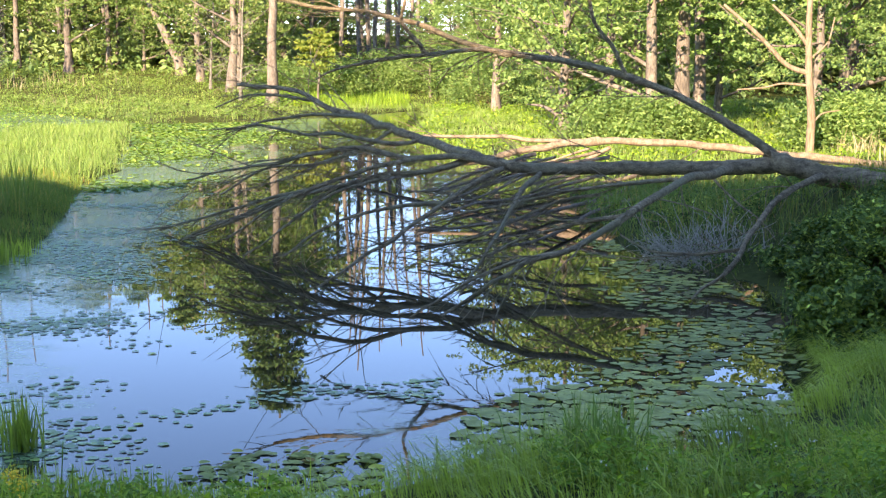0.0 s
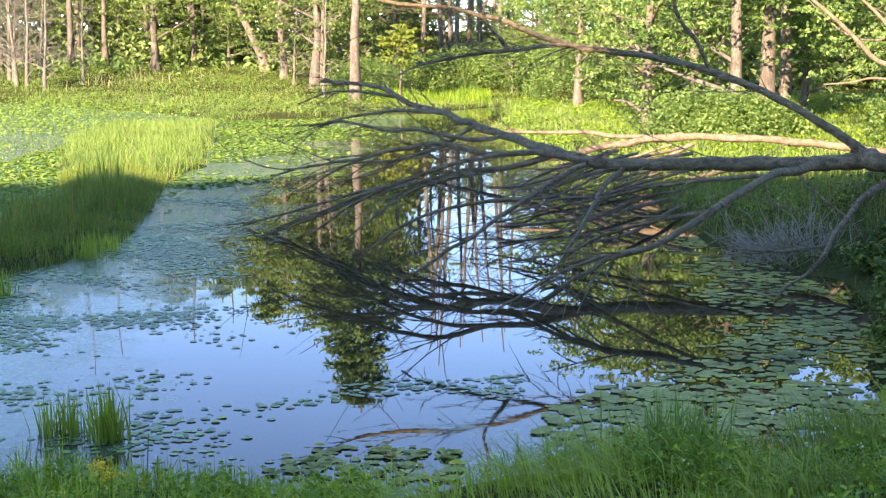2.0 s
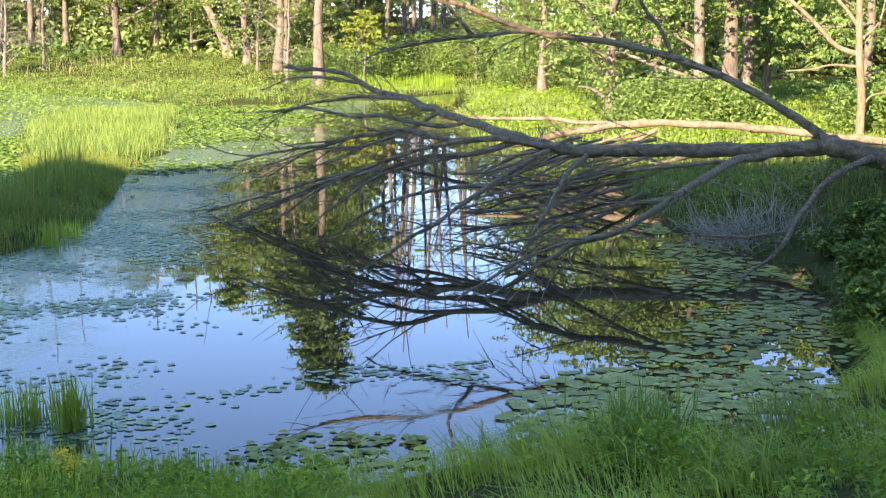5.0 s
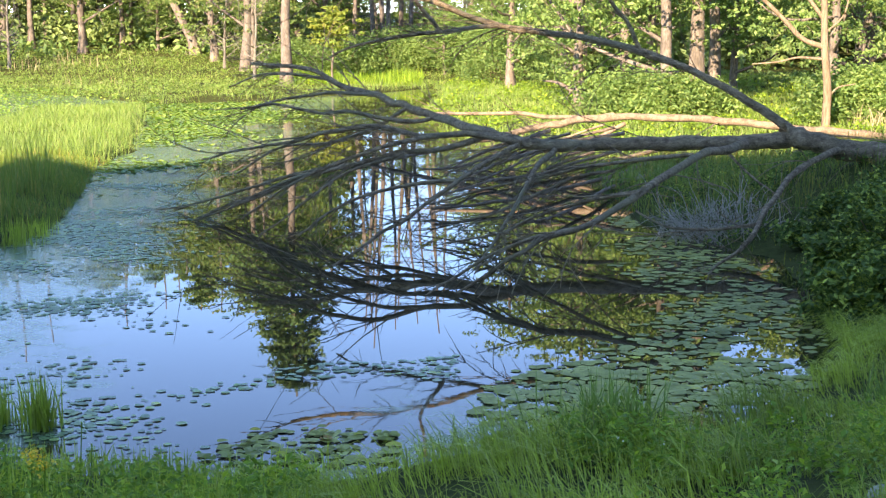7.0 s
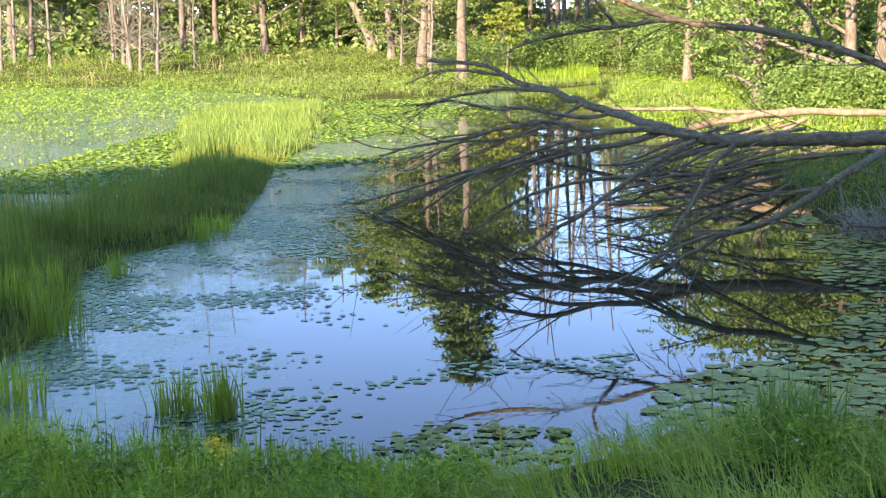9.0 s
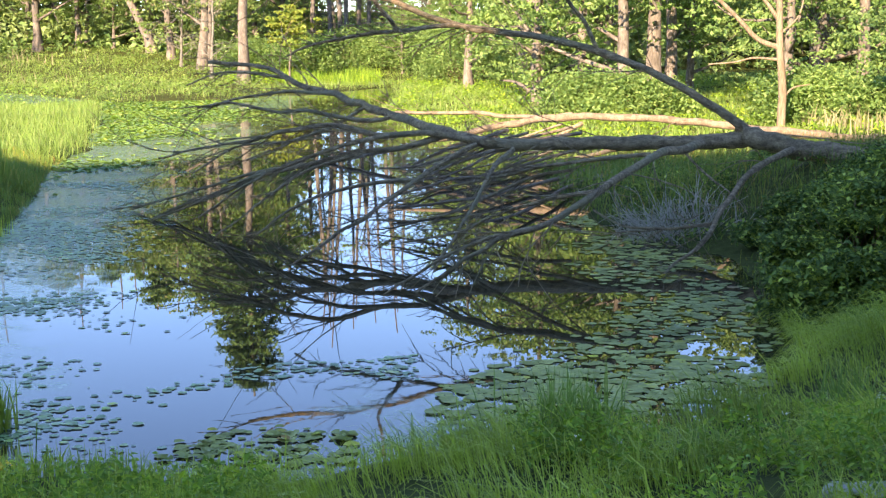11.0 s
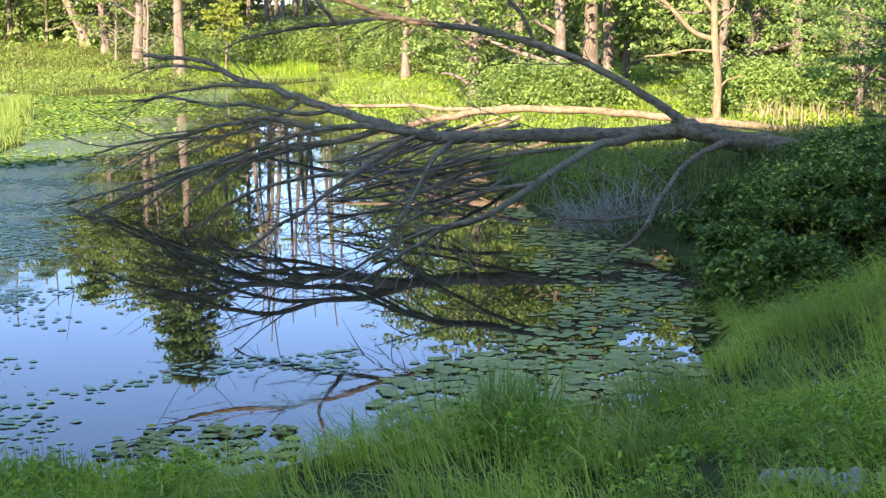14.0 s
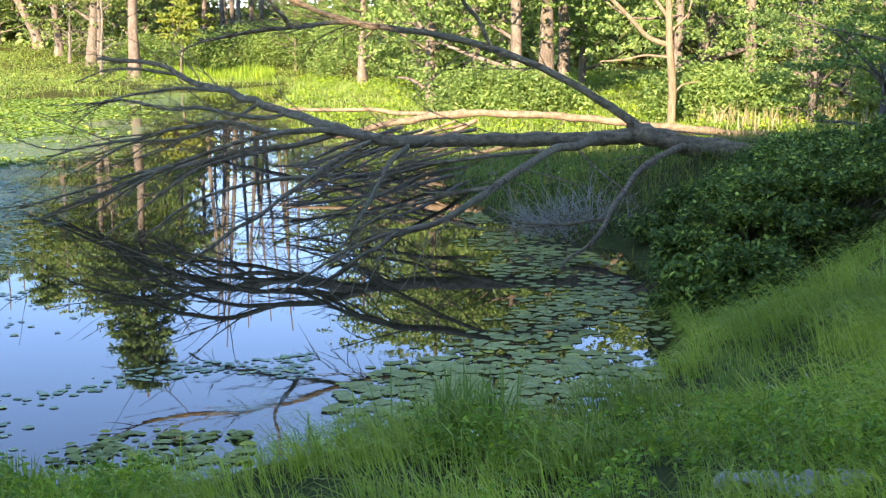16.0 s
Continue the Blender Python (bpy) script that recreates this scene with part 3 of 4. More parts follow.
limb(fallen, "limb", [(4.04, 20.8, 1), (4.3, 20.3, 0.69), (4.52, 19.6, 0.5), (4.61, 19, 0.29)], 0.022, 0.008, BARK, twigs=0.5)
limb(fallen, "limb", [(3.16, 20.5, 0.69), (3.37, 20.2, 0.68), (3.84, 19.6, 0.57), (4.16, 19, 0.37)], 0.013, 0.007, BARK, twigs=0.4)
limb(fallen, "limb", [(5.55, 20.7, 1.24), (5.92, 20.2, 1.23), (6.28, 19.6, 1.21), (6.9, 19.2, 1.2)], 0.012, 0.006, BARK, twigs=0.6)
pale = thing("fallen_tree", "sunlit pale dead tree lying behind the dark one", "tree")
limb(pale, "trunk", [(11.7, 28.1, 0.19), (10.77, 28.1, 0.39), (9.84, 28.1, 0.49), (8.69, 28.1, 0.56), (7.54, 28.1, 0.68), (6.5, 28.1, 0.79), (5.37, 28.2, 0.92), (4.23, 28.3, 0.97), (3.09, 28.5, 0.98)], 0.098, 0.069, PALE, twigs=0.2)
limb(pale, "trunk", [(3.21, 28.5, 0.99), (2.28, 28.5, 0.89), (1.35, 28.5, 0.73), (0.77, 28.5, 0.58), (-0.05, 28.7, 0.41), (-0.99, 28.9, 0.2), (-2.2, 29.1, -0.07)], 0.089, 0.031, PALE, twigs=0.45)
limb(pale, "limb", [(2.75, 28.5, 0.96), (1.96, 28.9, 0.98), (1.14, 29.1, 1.04), (-0.05, 29.3, 1.04), (-0.53, 29.5, 1)], 0.049, 0.031, PALE, twigs=0.45)
limb(pale, "limb", [(3.44, 28.5, 0.85), (2.5, 28.3, 0.42), (1.69, 28.2, 0.32), (0.88, 28.2, 0.25), (-0.05, 27.17, 0.12), (-0.71, 26.82, 0.12)], 0.049, 0.02, PALE, twigs=0.45)
limb(pale, "limb", [(4.55, 28.1, 0.44), (3.38, 27.9, 0.21), (2.17, 26.95, 0.12), (1.22, 25.57, 0.12), (0.46, 24.7, 0.12), (-0.22, 22.82, 0.12)], 0.048, 0.019, PALE, twigs=0.45)
limb(pale, "limb", [(4.18, 27.9, 0.23), (3.03, 25.8, 0.12), (1.92, 23.87, 0.12), (1.06, 22.33, 0.12), (0.32, 21.6, 0.12), (-0.38, 21.11, 0.12)], 0.048, 0.019, PALE, twigs=0.45)
limb(pale, "limb", [(3.64, 25.63, 0.12), (2.7, 23.87, 0.12), (1.91, 21.44, 0.12), (1.28, 19.89, 0.12), (0.77, 19.33, 0.12)], 0.038, 0.018, PALE, twigs=0.45)

# broken sunlit branches heaped between the two crowns
for _ in range(12):
    x0, y0, z0 = LIMB_RNG.uniform(1.4, 3.2), LIMB_RNG.uniform(25.2, 28.2), LIMB_RNG.uniform(0.2, 1.0)
    ln = LIMB_RNG.uniform(1.8, 3.6)
    limb(pale, "limb", [(x0, y0, z0), (x0 - 0.35 * ln, y0 + LIMB_RNG.normal(0, 0.2), z0 - 0.10 * ln + LIMB_RNG.normal(0, 0.06)),
                        (x0 - 0.7 * ln, y0 + LIMB_RNG.normal(0, 0.3), z0 - 0.22 * ln), (x0 - ln, y0 + LIMB_RNG.normal(0, 0.3), max(-0.03, z0 - 0.4 * ln))], LIMB_RNG.uniform(0.02, 0.045), 0.01, PALE, twigs=0.4)

# ---- trees ----
def trunk_part(rng, tree, height, r, lean, mat, limbs=6, low=0.35, spread=0.3, name="trunk", fine=True):
    """A tapered, slightly crooked trunk with limbs. Returns its line and the limbs' ends."""
    n = 14
    s = np.linspace(0, 1, n)
    line = np.stack([lean[0] * s ** 1.2, lean[1] * s, height * s], 1)
    line[1:, :2] += np.cumsum(rng.normal(0, 0.012 * height ** 0.5, (n - 1, 2)), axis=0)
    line[0, 2] = -0.4
    rad = r * (1 - 0.8 * s) * (1 + 0.7 * np.exp(-s * 22))
    parts = [tube_arrays(line, rad, 10, rng, 0.04)]
    ends = []
    for k in range(limbs):
        u = rng.uniform(low, 0.95)
        b = np.array([np.interp(u, s, line[:, i]) for i in range(3)])
        az = rng.uniform(0, 2 * np.pi)
        ln = height * spread * rng.uniform(0.5, 1.1) * (1.15 - u)
        e = b + np.array([np.cos(az) * ln, np.sin(az) * ln, ln * rng.uniform(0.1, 0.8)])
        m = (b + e) / 2 + rng.normal(0, 0.08 * ln, 3)
        l2 = smooth_line([b, m, e], 5)
        r1 = np.interp(u, s, rad) * 0.45
        parts.append(tube_arrays(l2, np.linspace(r1, r1 * 0.25, len(l2)), 5))
        ends.append(e)
        ends.append(m)
        if fine:
            for _ in range(2):
                q = l2[rng.integers(2, len(l2) - 1)]
                e3 = q + rng_unit(rng, 1)[0] * ln * 0.35
                parts.append(tube_arrays(np.linspace(q, e3, 4), np.linspace(r1 * 0.3, 0.008, 4), 3))
    v, f = join(parts)
    under(soup(name, v, f, mat, True), tree)
    return line, np.array(ends)


def crown_part(rng, tree, centres, n_clump, per, spread, size, mat, up=0.25, long=1.5):
    idx = rng.integers(0, len(centres), n_clump)
    c = centres[idx] + rng.normal(size=(n_clump, 3)) * spread
    c[:, 2] = np.maximum(c[:, 2], 0.3)
    w = rng.uniform(0.18, 0.42, n_clump) * max(spread) * 0.62
    p = np.repeat(c, per, axis=0) + rng.normal(size=(n_clump * per, 3)) * np.repeat(w, per)[:, None] * [1.35, 1.35, 0.32]
    v, f = leaves(rng, p, np.full(len(p), size), up, long)
    return under(soup("crown", v, f, mat), tree)


def broad_tree(seed, label, height, r, mat, low=0.2, leaf=0.13, n_clump=260, per=30, spread=(0.9, 0.9, 0.6), lean=(0, 0), limbs=14, bark=TRUNK, wide=0.32):
    rng = np.random.default_rng(seed)
    t = thing("broadleaf_tree", label, "tree")
    _, ends = trunk_part(rng, t, height, r, lean, bark, limbs, low, wide)
    crown_part(rng, t, ends, n_clump, per, spread, leaf, mat)
    return t


def pine_tree(seed, label, height, r, low=0.5, leaf=0.16, tiers=26, bark=TRUNK, mat=PINE):
    """A pine: straight trunk, dead stubs below, flat boughs of needles above."""
    rng = np.random.default_rng(seed)
    t = thing("pine_tree", label, "tree")
    line, _ = trunk_part(rng, t, height, r, (rng.normal(0, 0.3), 0), bark, 5, 0.15, 0.10)
    cs, tubes = [], []
    for k in range(tiers):
        u = low + (0.98 - low) * k / tiers + rng.uniform(-0.01, 0.01)
        z = u * height
        ln = (1.02 - u) / (1.02 - low) * height * 0.17 + 0.4
        for az in rng.uniform(0, 2 * np.pi, 4):
            s = np.linspace(0.15, 1, 7)
            pts = np.stack([np.cos(az) * ln * s, np.sin(az) * ln * s, z + 0.12 * ln * s - 0.18 * ln * s ** 2], 1)
            pts[:, 0] += np.interp(z, line[:, 2], line[:, 0])
            pts[:, 1] += np.interp(z, line[:, 2], line[:, 1])
            tubes.append(tube_arrays(pts, np.linspace(0.03, 0.01, 7), 4))
            cs.append(np.repeat(pts[1:], 11, axis=0) + rng.normal(size=(66, 3)) * [0.22, 0.22, 0.07])
    v, f = leaves(rng, np.vstack(cs), np.full(sum(map(len, cs)), leaf), 0.6, 2.6)
    under(soup("needles", v, f, mat), t)
    v, f = join(tubes)
    tagged(under(soup("boughs", v, f, bark, True), t), kind="stuff")
    return t


def bare_tree(seed, label, height, r, lean=(0, 0), limbs=9, mat=TRUNK, low=0.25, spread=0.25, name="dead_tree", sprays=0):
    rng = np.random.default_rng(seed)
    t = thing(name, label, "tree")
    _, ends = trunk_part(rng, t, height, r, lean, mat, limbs, low, spread)
    if sprays:
        out = []
        for _ in range(sprays):
            e = ends[rng.integers(0, len(ends))]
            d = rng_unit(rng, 1)[0] + np.array([0, 0, 0.5])
            twig_arrays(rng, e, d / np.linalg.norm(d), rng.uniform(0.7, 1.8), 0.009, 0.01, 1, out)
        v, f = join(out)
        tagged(under(soup("twig_spray", v, f, mat, True), t), kind="stuff")
    return t


def ground_at(x, y):
    return float(land(np.array([float(x)]), np.array([float(y)]))[0])


def put(tree, x, y, turn=0.0, size=1.0, first=False):
    """Stands a tree (first) or a copy of it at a place."""
    m = Matrix.LocRotScale((x, y, ground_at(x, y) - 0.05), Euler((0, 0, radians(turn))), None)
    if first:
        tree.matrix_basis = m @ Matrix.Diagonal((size, size, size, 1))
        return tree
    c = copy_thing(tree, m)
    c.scale = (size, size, size)
    return c


TREE_RNG = np.random.default_rng(5)
maple_a = broad_tree(21, "leafy green maple in evening sun", 11, 0.20, MAPLE, 0.08, 0.115, 300, 32, (0.9, 0.9, 0.7), limbs=20)
maple_b = broad_tree(22, "leafy green maple with low branches", 10, 0.17, MAPLE, 0.04, 0.115, 300, 32, (1.0, 1.0, 0.7), limbs=20, wide=0.36)
oak_a = broad_tree(23, "olive-green oak on the far shore", 11.5, 0.24, OAK, 0.1, 0.135, 270, 28, (1.0, 1.0, 0.7), limbs=16)
lean_oak = broad_tree(24, "olive-green tree leaning over the marsh", 11, 0.26, OAK, 0.3, 0.16, 260, 30, (1.1, 1.1, 0.7), lean=(-6.0, 0), limbs=14)
gold = broad_tree(25, "small tree with yellowing leaves", 5, 0.08, GOLD, 0.2, 0.2, 110, 22, (0.55, 0.55, 0.45), limbs=10)
pine_a = pine_tree(26, "dark green pine with a straight brown trunk", 13, 0.22, 0.3)
pine_b = pine_tree(27, "tall pine with a bare lower trunk", 14, 0.24, 0.5)
pole = bare_tree(28, "tall straight bare trunk among the far woods", 13, 0.15, (0.4, 0), 6, TRUNK, 0.4, 0.12, "woodland_tree")
grey = bare_tree(29, "grey-brown dead tree with many fine branches", 7.5, 0.10, (0.5, 0), 26, GREYWOOD, 0.05, 0.22, sprays=60)
for ob, x, y, turn, size in ((maple_a, 6.2, 41, 0, 1), (maple_b, 3.9, 44, 0, 1), (oak_a, -22, 82, 0, 1), (lean_oak, -14.9, 80, 0, 1), (gold, -5.6, 62.5, 0, 0.68),
                             (pine_a, -20, 92, 0, 1), (pine_b, -7.63, 62, 0, 1), (pole, -5.37, 74, 0, 1), (grey, -26.2, 72, 0, 1)):
    put(ob, x, y, turn, size, True)
# the right shore: leafy trees behind the logs
for ob, x, y, s in ((maple_a, 8.4, 46, 1.05), (maple_b, 10.6, 39, 0.9), (maple_a, 12.8, 44, 1.1), (maple_b, 14.6, 37, 0.95), (maple_a, 17, 42, 1.0), (maple_b, 4.6, 52, 0.9),
                    (maple_a, 2.2, 57, 0.9), (maple_b, 7.5, 54, 1.1), (maple_b, 15, 52, 1.2), (oak_a, 5, 66, 1.1), 
                    (oak_a, 10, 68, 1.1),  (maple_b, 12.4, 33.5, 0.55), (maple_a, 9.6, 48.5, 0.7)):
    put(ob, x, y, TREE_RNG.uniform(0, 360), s)
for x, y, s in ((7.25, 42, 1.5), (14.0, 38, 1.2), (13.0, 35.5, 1.9), (13.4, 36.2, 1.5), (12.9, 40, 1.2), (5.4, 45, 1.1)):
    put(pole, x, y, TREE_RNG.uniform(0, 360), s)
# the far shore, from west to east
for ob, x, y, s in ((grey, -24.9, 71, 0.9), (grey, -27.3, 73.5, 1.1), (grey, -25.7, 73, 1.0), (grey, -33, 76, 1.1), (grey, -35.5, 75, 1.0), (pine_a, -36, 80, 0.9), (pine_a, -39, 84, 1.0),
                    (pole, -27.7, 84, 1.3), (pole, -26.2, 86, 1.2), (pole, -25.2, 92, 1.0), (pole, -25.6, 95, 1.1), (pole, -20.1, 84, 1.1), (pole, -10.2, 70, 0.8), (pole, -31.4, 82, 1.0), (pole, -23.2, 96, 1.2), (pole, -22, 99, 1.2), (pole, -17, 97, 1.2), (pole, -19.6, 96, 1.1), (pine_a, -29.5, 94, 1.0), (pine_a, -25, 99, 1.1), (pine_b, -18.5, 98, 1.1),
                    (pine_a, -14.5, 90, 1.0), (oak_a, -12.6, 84, 1.1), (oak_a, -10.6, 70, 1.0), (pine_b, -13, 96, 1.1), (oak_a, -7.2, 78, 0.9), (pole, -4.4, 73, 1.0), (pole, -4.0, 75, 1.1),
                    (pole, -3.5, 72, 0.95), (pole, -3.0, 76, 1.0), (pole, -5.5, 76, 0.9), (pole, -2.4, 74, 0.9), (pole, -1.3, 73, 1.0), (pole, -0.6, 76, 0.95), 
                    (oak_a, -17.5, 88, 1.0), (oak_a, -31, 90, 1.0), (maple_a, -26.5, 90, 0.9), (maple_a, -18, 84, 0.55), (oak_a, -42, 86, 1.1), (pine_b, -46, 88, 1.0),
                    (oak_a, -11.8, 80, 0.8), (oak_a, -13.2, 76, 0.85), (oak_a, -8.8, 72, 0.75), (maple_b, -20.5, 88, 0.8), (oak_a, -24, 88, 0.8), (maple_a, -10, 88, 0.9), (oak_a, -6.2, 82, 0.9),
                    (maple_b, -16.6, 94, 1.0), (oak_a, -28.6, 88, 0.85), (maple_b, -33, 88, 0.9), (oak_a, -38, 90, 1.0), (maple_a, 1.6, 63, 0.45), (maple_b, -0.6, 69, 0.45), (maple_a, -2.6, 79, 0.45), (oak_a, -4.6, 80, 0.4), (maple_b, -6.2, 79, 0.5), (oak_a, 0.4, 78, 0.42), (maple_a, -1.4, 88, 0.5), (oak_a, -3.6, 90, 0.5), (maple_b, 1.8, 72, 0.5), (oak_a, 0.8, 84, 0.7), (maple_a, -1.2, 96, 0.6), (maple_b, 2.6, 92, 0.8), 
                    (grey, -4.8, 82, 1.2), (grey, -2.6, 84, 1.3), (grey, -0.8, 80, 1.1), (grey, -6, 85, 1.3), (grey, -3.4, 92, 1.4), (grey, 0.8, 86, 1.2), (pole, -1.8, 80, 1.0), (pole, -4.6, 79, 1.0), (pole, -3.2, 82, 1.1), (grey, -36.5, 79, 1.1), (grey, -29, 77, 1.1), (grey, -23.8, 74, 0.9), (grey, -9.6, 66, 0.8), (grey, -12, 72, 0.8), (grey, -30, 78, 0.9), (grey, -28.4, 76, 0.8)):
    put(ob, x, y, TREE_RNG.uniform(0, 360), s)

# the barkless dead tree on the right shore
snag = thing("dead_tree", "slim barkless dead tree with pale forked branches", "tree")
snag.location = (9.0, 34.0, 0.0)
for pts, r0, r1 in (([(0, 0, -0.2), (0.02, 0, 1.2), (-0.08, 0, 2.3), (-0.12, 0, 3.5), (-0.05, 0.1, 5.2), (0.05, 0, 8)], 0.115, 0.05),
                    ([(-0.1, 0, 2.25), (-0.6, 0.1, 2.45), (-1.1, 0.1, 2.95), (-1.6, 0.0, 3.4), (-2.2, 0, 3.9)], 0.07, 0.04),
                    ([(-0.1, 0, 1.95), (-0.7, 0, 2.0), (-1.2, 0, 1.9), (-1.8, 0.1, 1.85)], 0.035, 0.015),
                    ([(-0.12, 0, 2.9), (-0.5, 0, 3.4), (-1.0, 0.1, 3.9)], 0.06, 0.03),
                    ([(0.0, 0, 0.9), (0.25, 0, 1.25), (0.7, 0, 1.35)], 0.03, 0.012),
                    ([(-0.05, 0, 2.6), (0.35, 0, 3.0), (0.5, 0, 3.6)], 0.03, 0.015)):
    l2 = smooth_line(pts, 6)
    v, f = tube_arrays(l2, np.linspace(r0, r1, len(l2)), 9, LIMB_RNG, 0.05)
    under(soup("trunk" if r0 > 0.1 else "branch", v, f, BARE, True), snag)

# woods that close the view, and unseen ones added behind the camera to shade the near shore
def woods(name, label, seed, n, box, size, mat, top=None, slant=0.0, skew=0.0, ragged=None):
    """A belt of leafy woods; top(x) is its height along its middle line, falling by slant a metre towards +y, its dips running along skew."""
    rng = np.random.default_rng(seed)
    x0, x1, y0, y1, z0, z1 = box
    c = rng.uniform((x0, y0, z0), (x1, y1, z1), (n // 24, 3))
    if top is not None:
        back = c[:, 1] - (y0 + y1) / 2
        hill = top(c[:, 0] - skew * back) - slant * back
        c[:, 2] = z0 + ((c[:, 2] - z0) / (z1 - z0)) ** (0.4 if slant else 0.6) * (hill - z0)
    c = c[(c[:, 1] < 0) | (c[:, 0] < -0.085 * c[:, 1]) | (c[:, 0] > 0.03 * c[:, 1])]  # a gap in the trees over the head of the pond
    if ragged is not None:
        c[:, 2] += rng.normal(0, 1, len(c)) * ragged(c[:, 0])
    p = np.repeat(c, 24, axis=0) + rng.normal(size=(len(c) * 24, 3)) * [0.8, 0.8, 0.5]
    v, f = leaves(rng, p, np.full(len(p), size), 0.3, 1.4)
    return tagged(soup(name, v, f, mat), label, "woods", kind="stuff")


woods("far_woods", "dim dense woodland behind the far shore", 31, 84000, (-75, 60, 98, 125, 2, 15), 0.65, FARWOOD, lambda x: 13 + 3 * np.sin(x * 0.3) + 2 * np.sin(x * 0.83))
woods("ferns", "bright green ferns and saplings under the far trees", 35, 9000, (-60, 4, 80, 87, 0.5, 1.5), 0.3, MAPLE)
woods("undergrowth", "dark green undergrowth at the foot of the far woods", 32, 36000, (-60, 24, 86, 100, 1.0, 3.2), 0.35, FARWOOD)
woods("side_woods", "leafy woodland beyond the right shore", 33, 40000, (6, 60, 66, 84, 0.2, 13), 0.5, FARWOOD)
# unseen sun blocker: heights set by where shade ends on spit, limbs and logs
woods("shade_woods", "unseen woods added behind the viewer to shade the near shore", 34, 60000, (-80, 60, -44, -34, 1.0, 34), 1.5, FARWOOD,
      lambda x: np.interp(x, (-36, -33.5, -32, -27.6, -26.8, -23.0, -22.0, -17.5, -15), (29.6, 29.8, 32.2, 32.2, 30.9, 30.7, 31.2, 31, 33)), 0.48, 0.404,
      lambda x: np.interp(x, (-34, -31), (1.3, 0.15)))

# ---- shrubs on the right bank ----
def shrub(seed, name, label, n_clump, per, place, spread, size, mat, group=""):
    rng = np.random.default_rng(seed)
    t = thing(name, label, "shrub", group)
    c = place(rng, n_clump)
    p = np.repeat(c, per, axis=0) + rng.normal(size=(n_clump * per, 3)) * spread
    v, f = leaves(rng, p, np.full(len(p), size), 0.5, 1.7)
    under(soup("leaves", v, f, mat), t)
    foot = c.mean(axis=0)
    foot[2] = ground_at(foot[0], foot[1]) - 0.1
    tubes = [tube_arrays(smooth_line([foot + rng.normal(0, 0.12, 3) * [1, 1, 0], (foot + q) / 2 + rng.normal(0, 0.1, 3), q], 4), np.linspace(0.014, 0.004, 9), 4) for q in c[:: max(1, n_clump // 40)]]
    v, f = join(tubes)
    tagged(under(soup("stem_tangle", v, f, BARK, True), t), kind="stuff")
    return t


def dome(cx, cy, rx, ry, h):
    """Points on and under an uneven dome of leaves."""
    def place(rng, n):
        a, e = rng.uniform(0, 2 * np.pi, n), rng.uniform(0, 1, n)
        s = rng.uniform(0.72, 1.0, n) * (1 + 0.12 * np.sin(a * 5) + 0.1 * np.sin(e * 9 + a * 3))
        r = np.sqrt(1 - e ** 2)
        x, y = cx + rx * r * s * np.cos(a), cy + ry * r * s * np.sin(a)
        return np.stack([x, y, np.maximum(land(x, y), 0) + 0.1 + h * e * s], 1)
    return place


for k, (cx, cy, rx, ry, h) in enumerate(((4.75, 14.2, 1.05, 1.0, 1.0), (5.9, 15.2, 1.4, 1.2, 0.95), (4.25, 13.2, 0.7, 0.6, 0.55), (7.6, 16.8, 1.6, 1.4, 0.6), (5.35, 16.9, 1.2, 1.0, 0.6), (6.6, 18.6, 1.1, 0.9, 0.35))):
    shrub(40 + k, "shrub", "dense dark green rounded shrub on the bank", 120, 150, dome(cx, cy, rx, ry, h), (0.085, 0.085, 0.05), 0.043, BUSH, "shrubs on the bank")
for k, (cx, cy, rx, ry, h) in enumerate(((-3.2, 71, 2.4, 1.4, 1.9), (-1.0, 70.5, 2.6, 1.4, 2.3), (1.4, 69, 2.4, 1.5, 2.2), (2.4, 62, 2.2, 1.6, 2.2), (-7.6, 68, 2.0, 1.2, 1.6), (-5.6, 69.5, 1.8, 1.2, 1.7), (10.4, 36, 1.4, 1.0, 1.3), (11.6, 35, 1.2, 1.0, 1.1), (6.2, 39, 1.4, 1.2, 1.1), (15.4, 34, 1.6, 1.3, 1.4), (5.2, 40, 1.5, 1.2, 1.2))):
    shrub(60 + k, "bush", "bright green leafy bush in the sun", 230, 36, dome(cx, cy, rx, ry, h), (0.34, 0.34, 0.13), 0.085, MAPLE, "bushes on the shore")

# ---- lily pads and floating leaves ----
def pad_arrays(rng, x, y, r, tilt=0.06):
    """Notched round pads lying on the water, each an eleven-sided fan of quads."""
    n, k = len(x), 10
    a0 = rng.uniform(0, 2 * np.pi, n)
    ang = a0[:, None] + np.linspace(0.16, 2 * np.pi - 0.16, k + 1)[None]
    rr = r[:, None] * (1 + 0.05 * rng.normal(size=(n, k + 1)))
    tx, ty = rng.normal(0, tilt, (2, n, 1))
    px, py = rr * np.cos(ang), rr * np.sin(ang) * 0.92
    pz = 0.006 + np.abs(px * tx + py * ty) + 0.02 * r[:, None] * np.sin(ang * 3 + a0[:, None])
    ring = np.stack([x[:, None] + px, y[:, None] + py, pz], -1)
    mid = np.stack([x, y, np.full(n, 0.004)], -1)[:, None]
    v = np.concatenate([mid, ring], 1).reshape(-1, 3)
    tri = np.array([[0, i, i + 1, i + 2] for i in range(1, k, 2)])
    return v, (np.arange(n)[:, None, None] * (k + 2) + tri[None]).reshape(-1, 4)


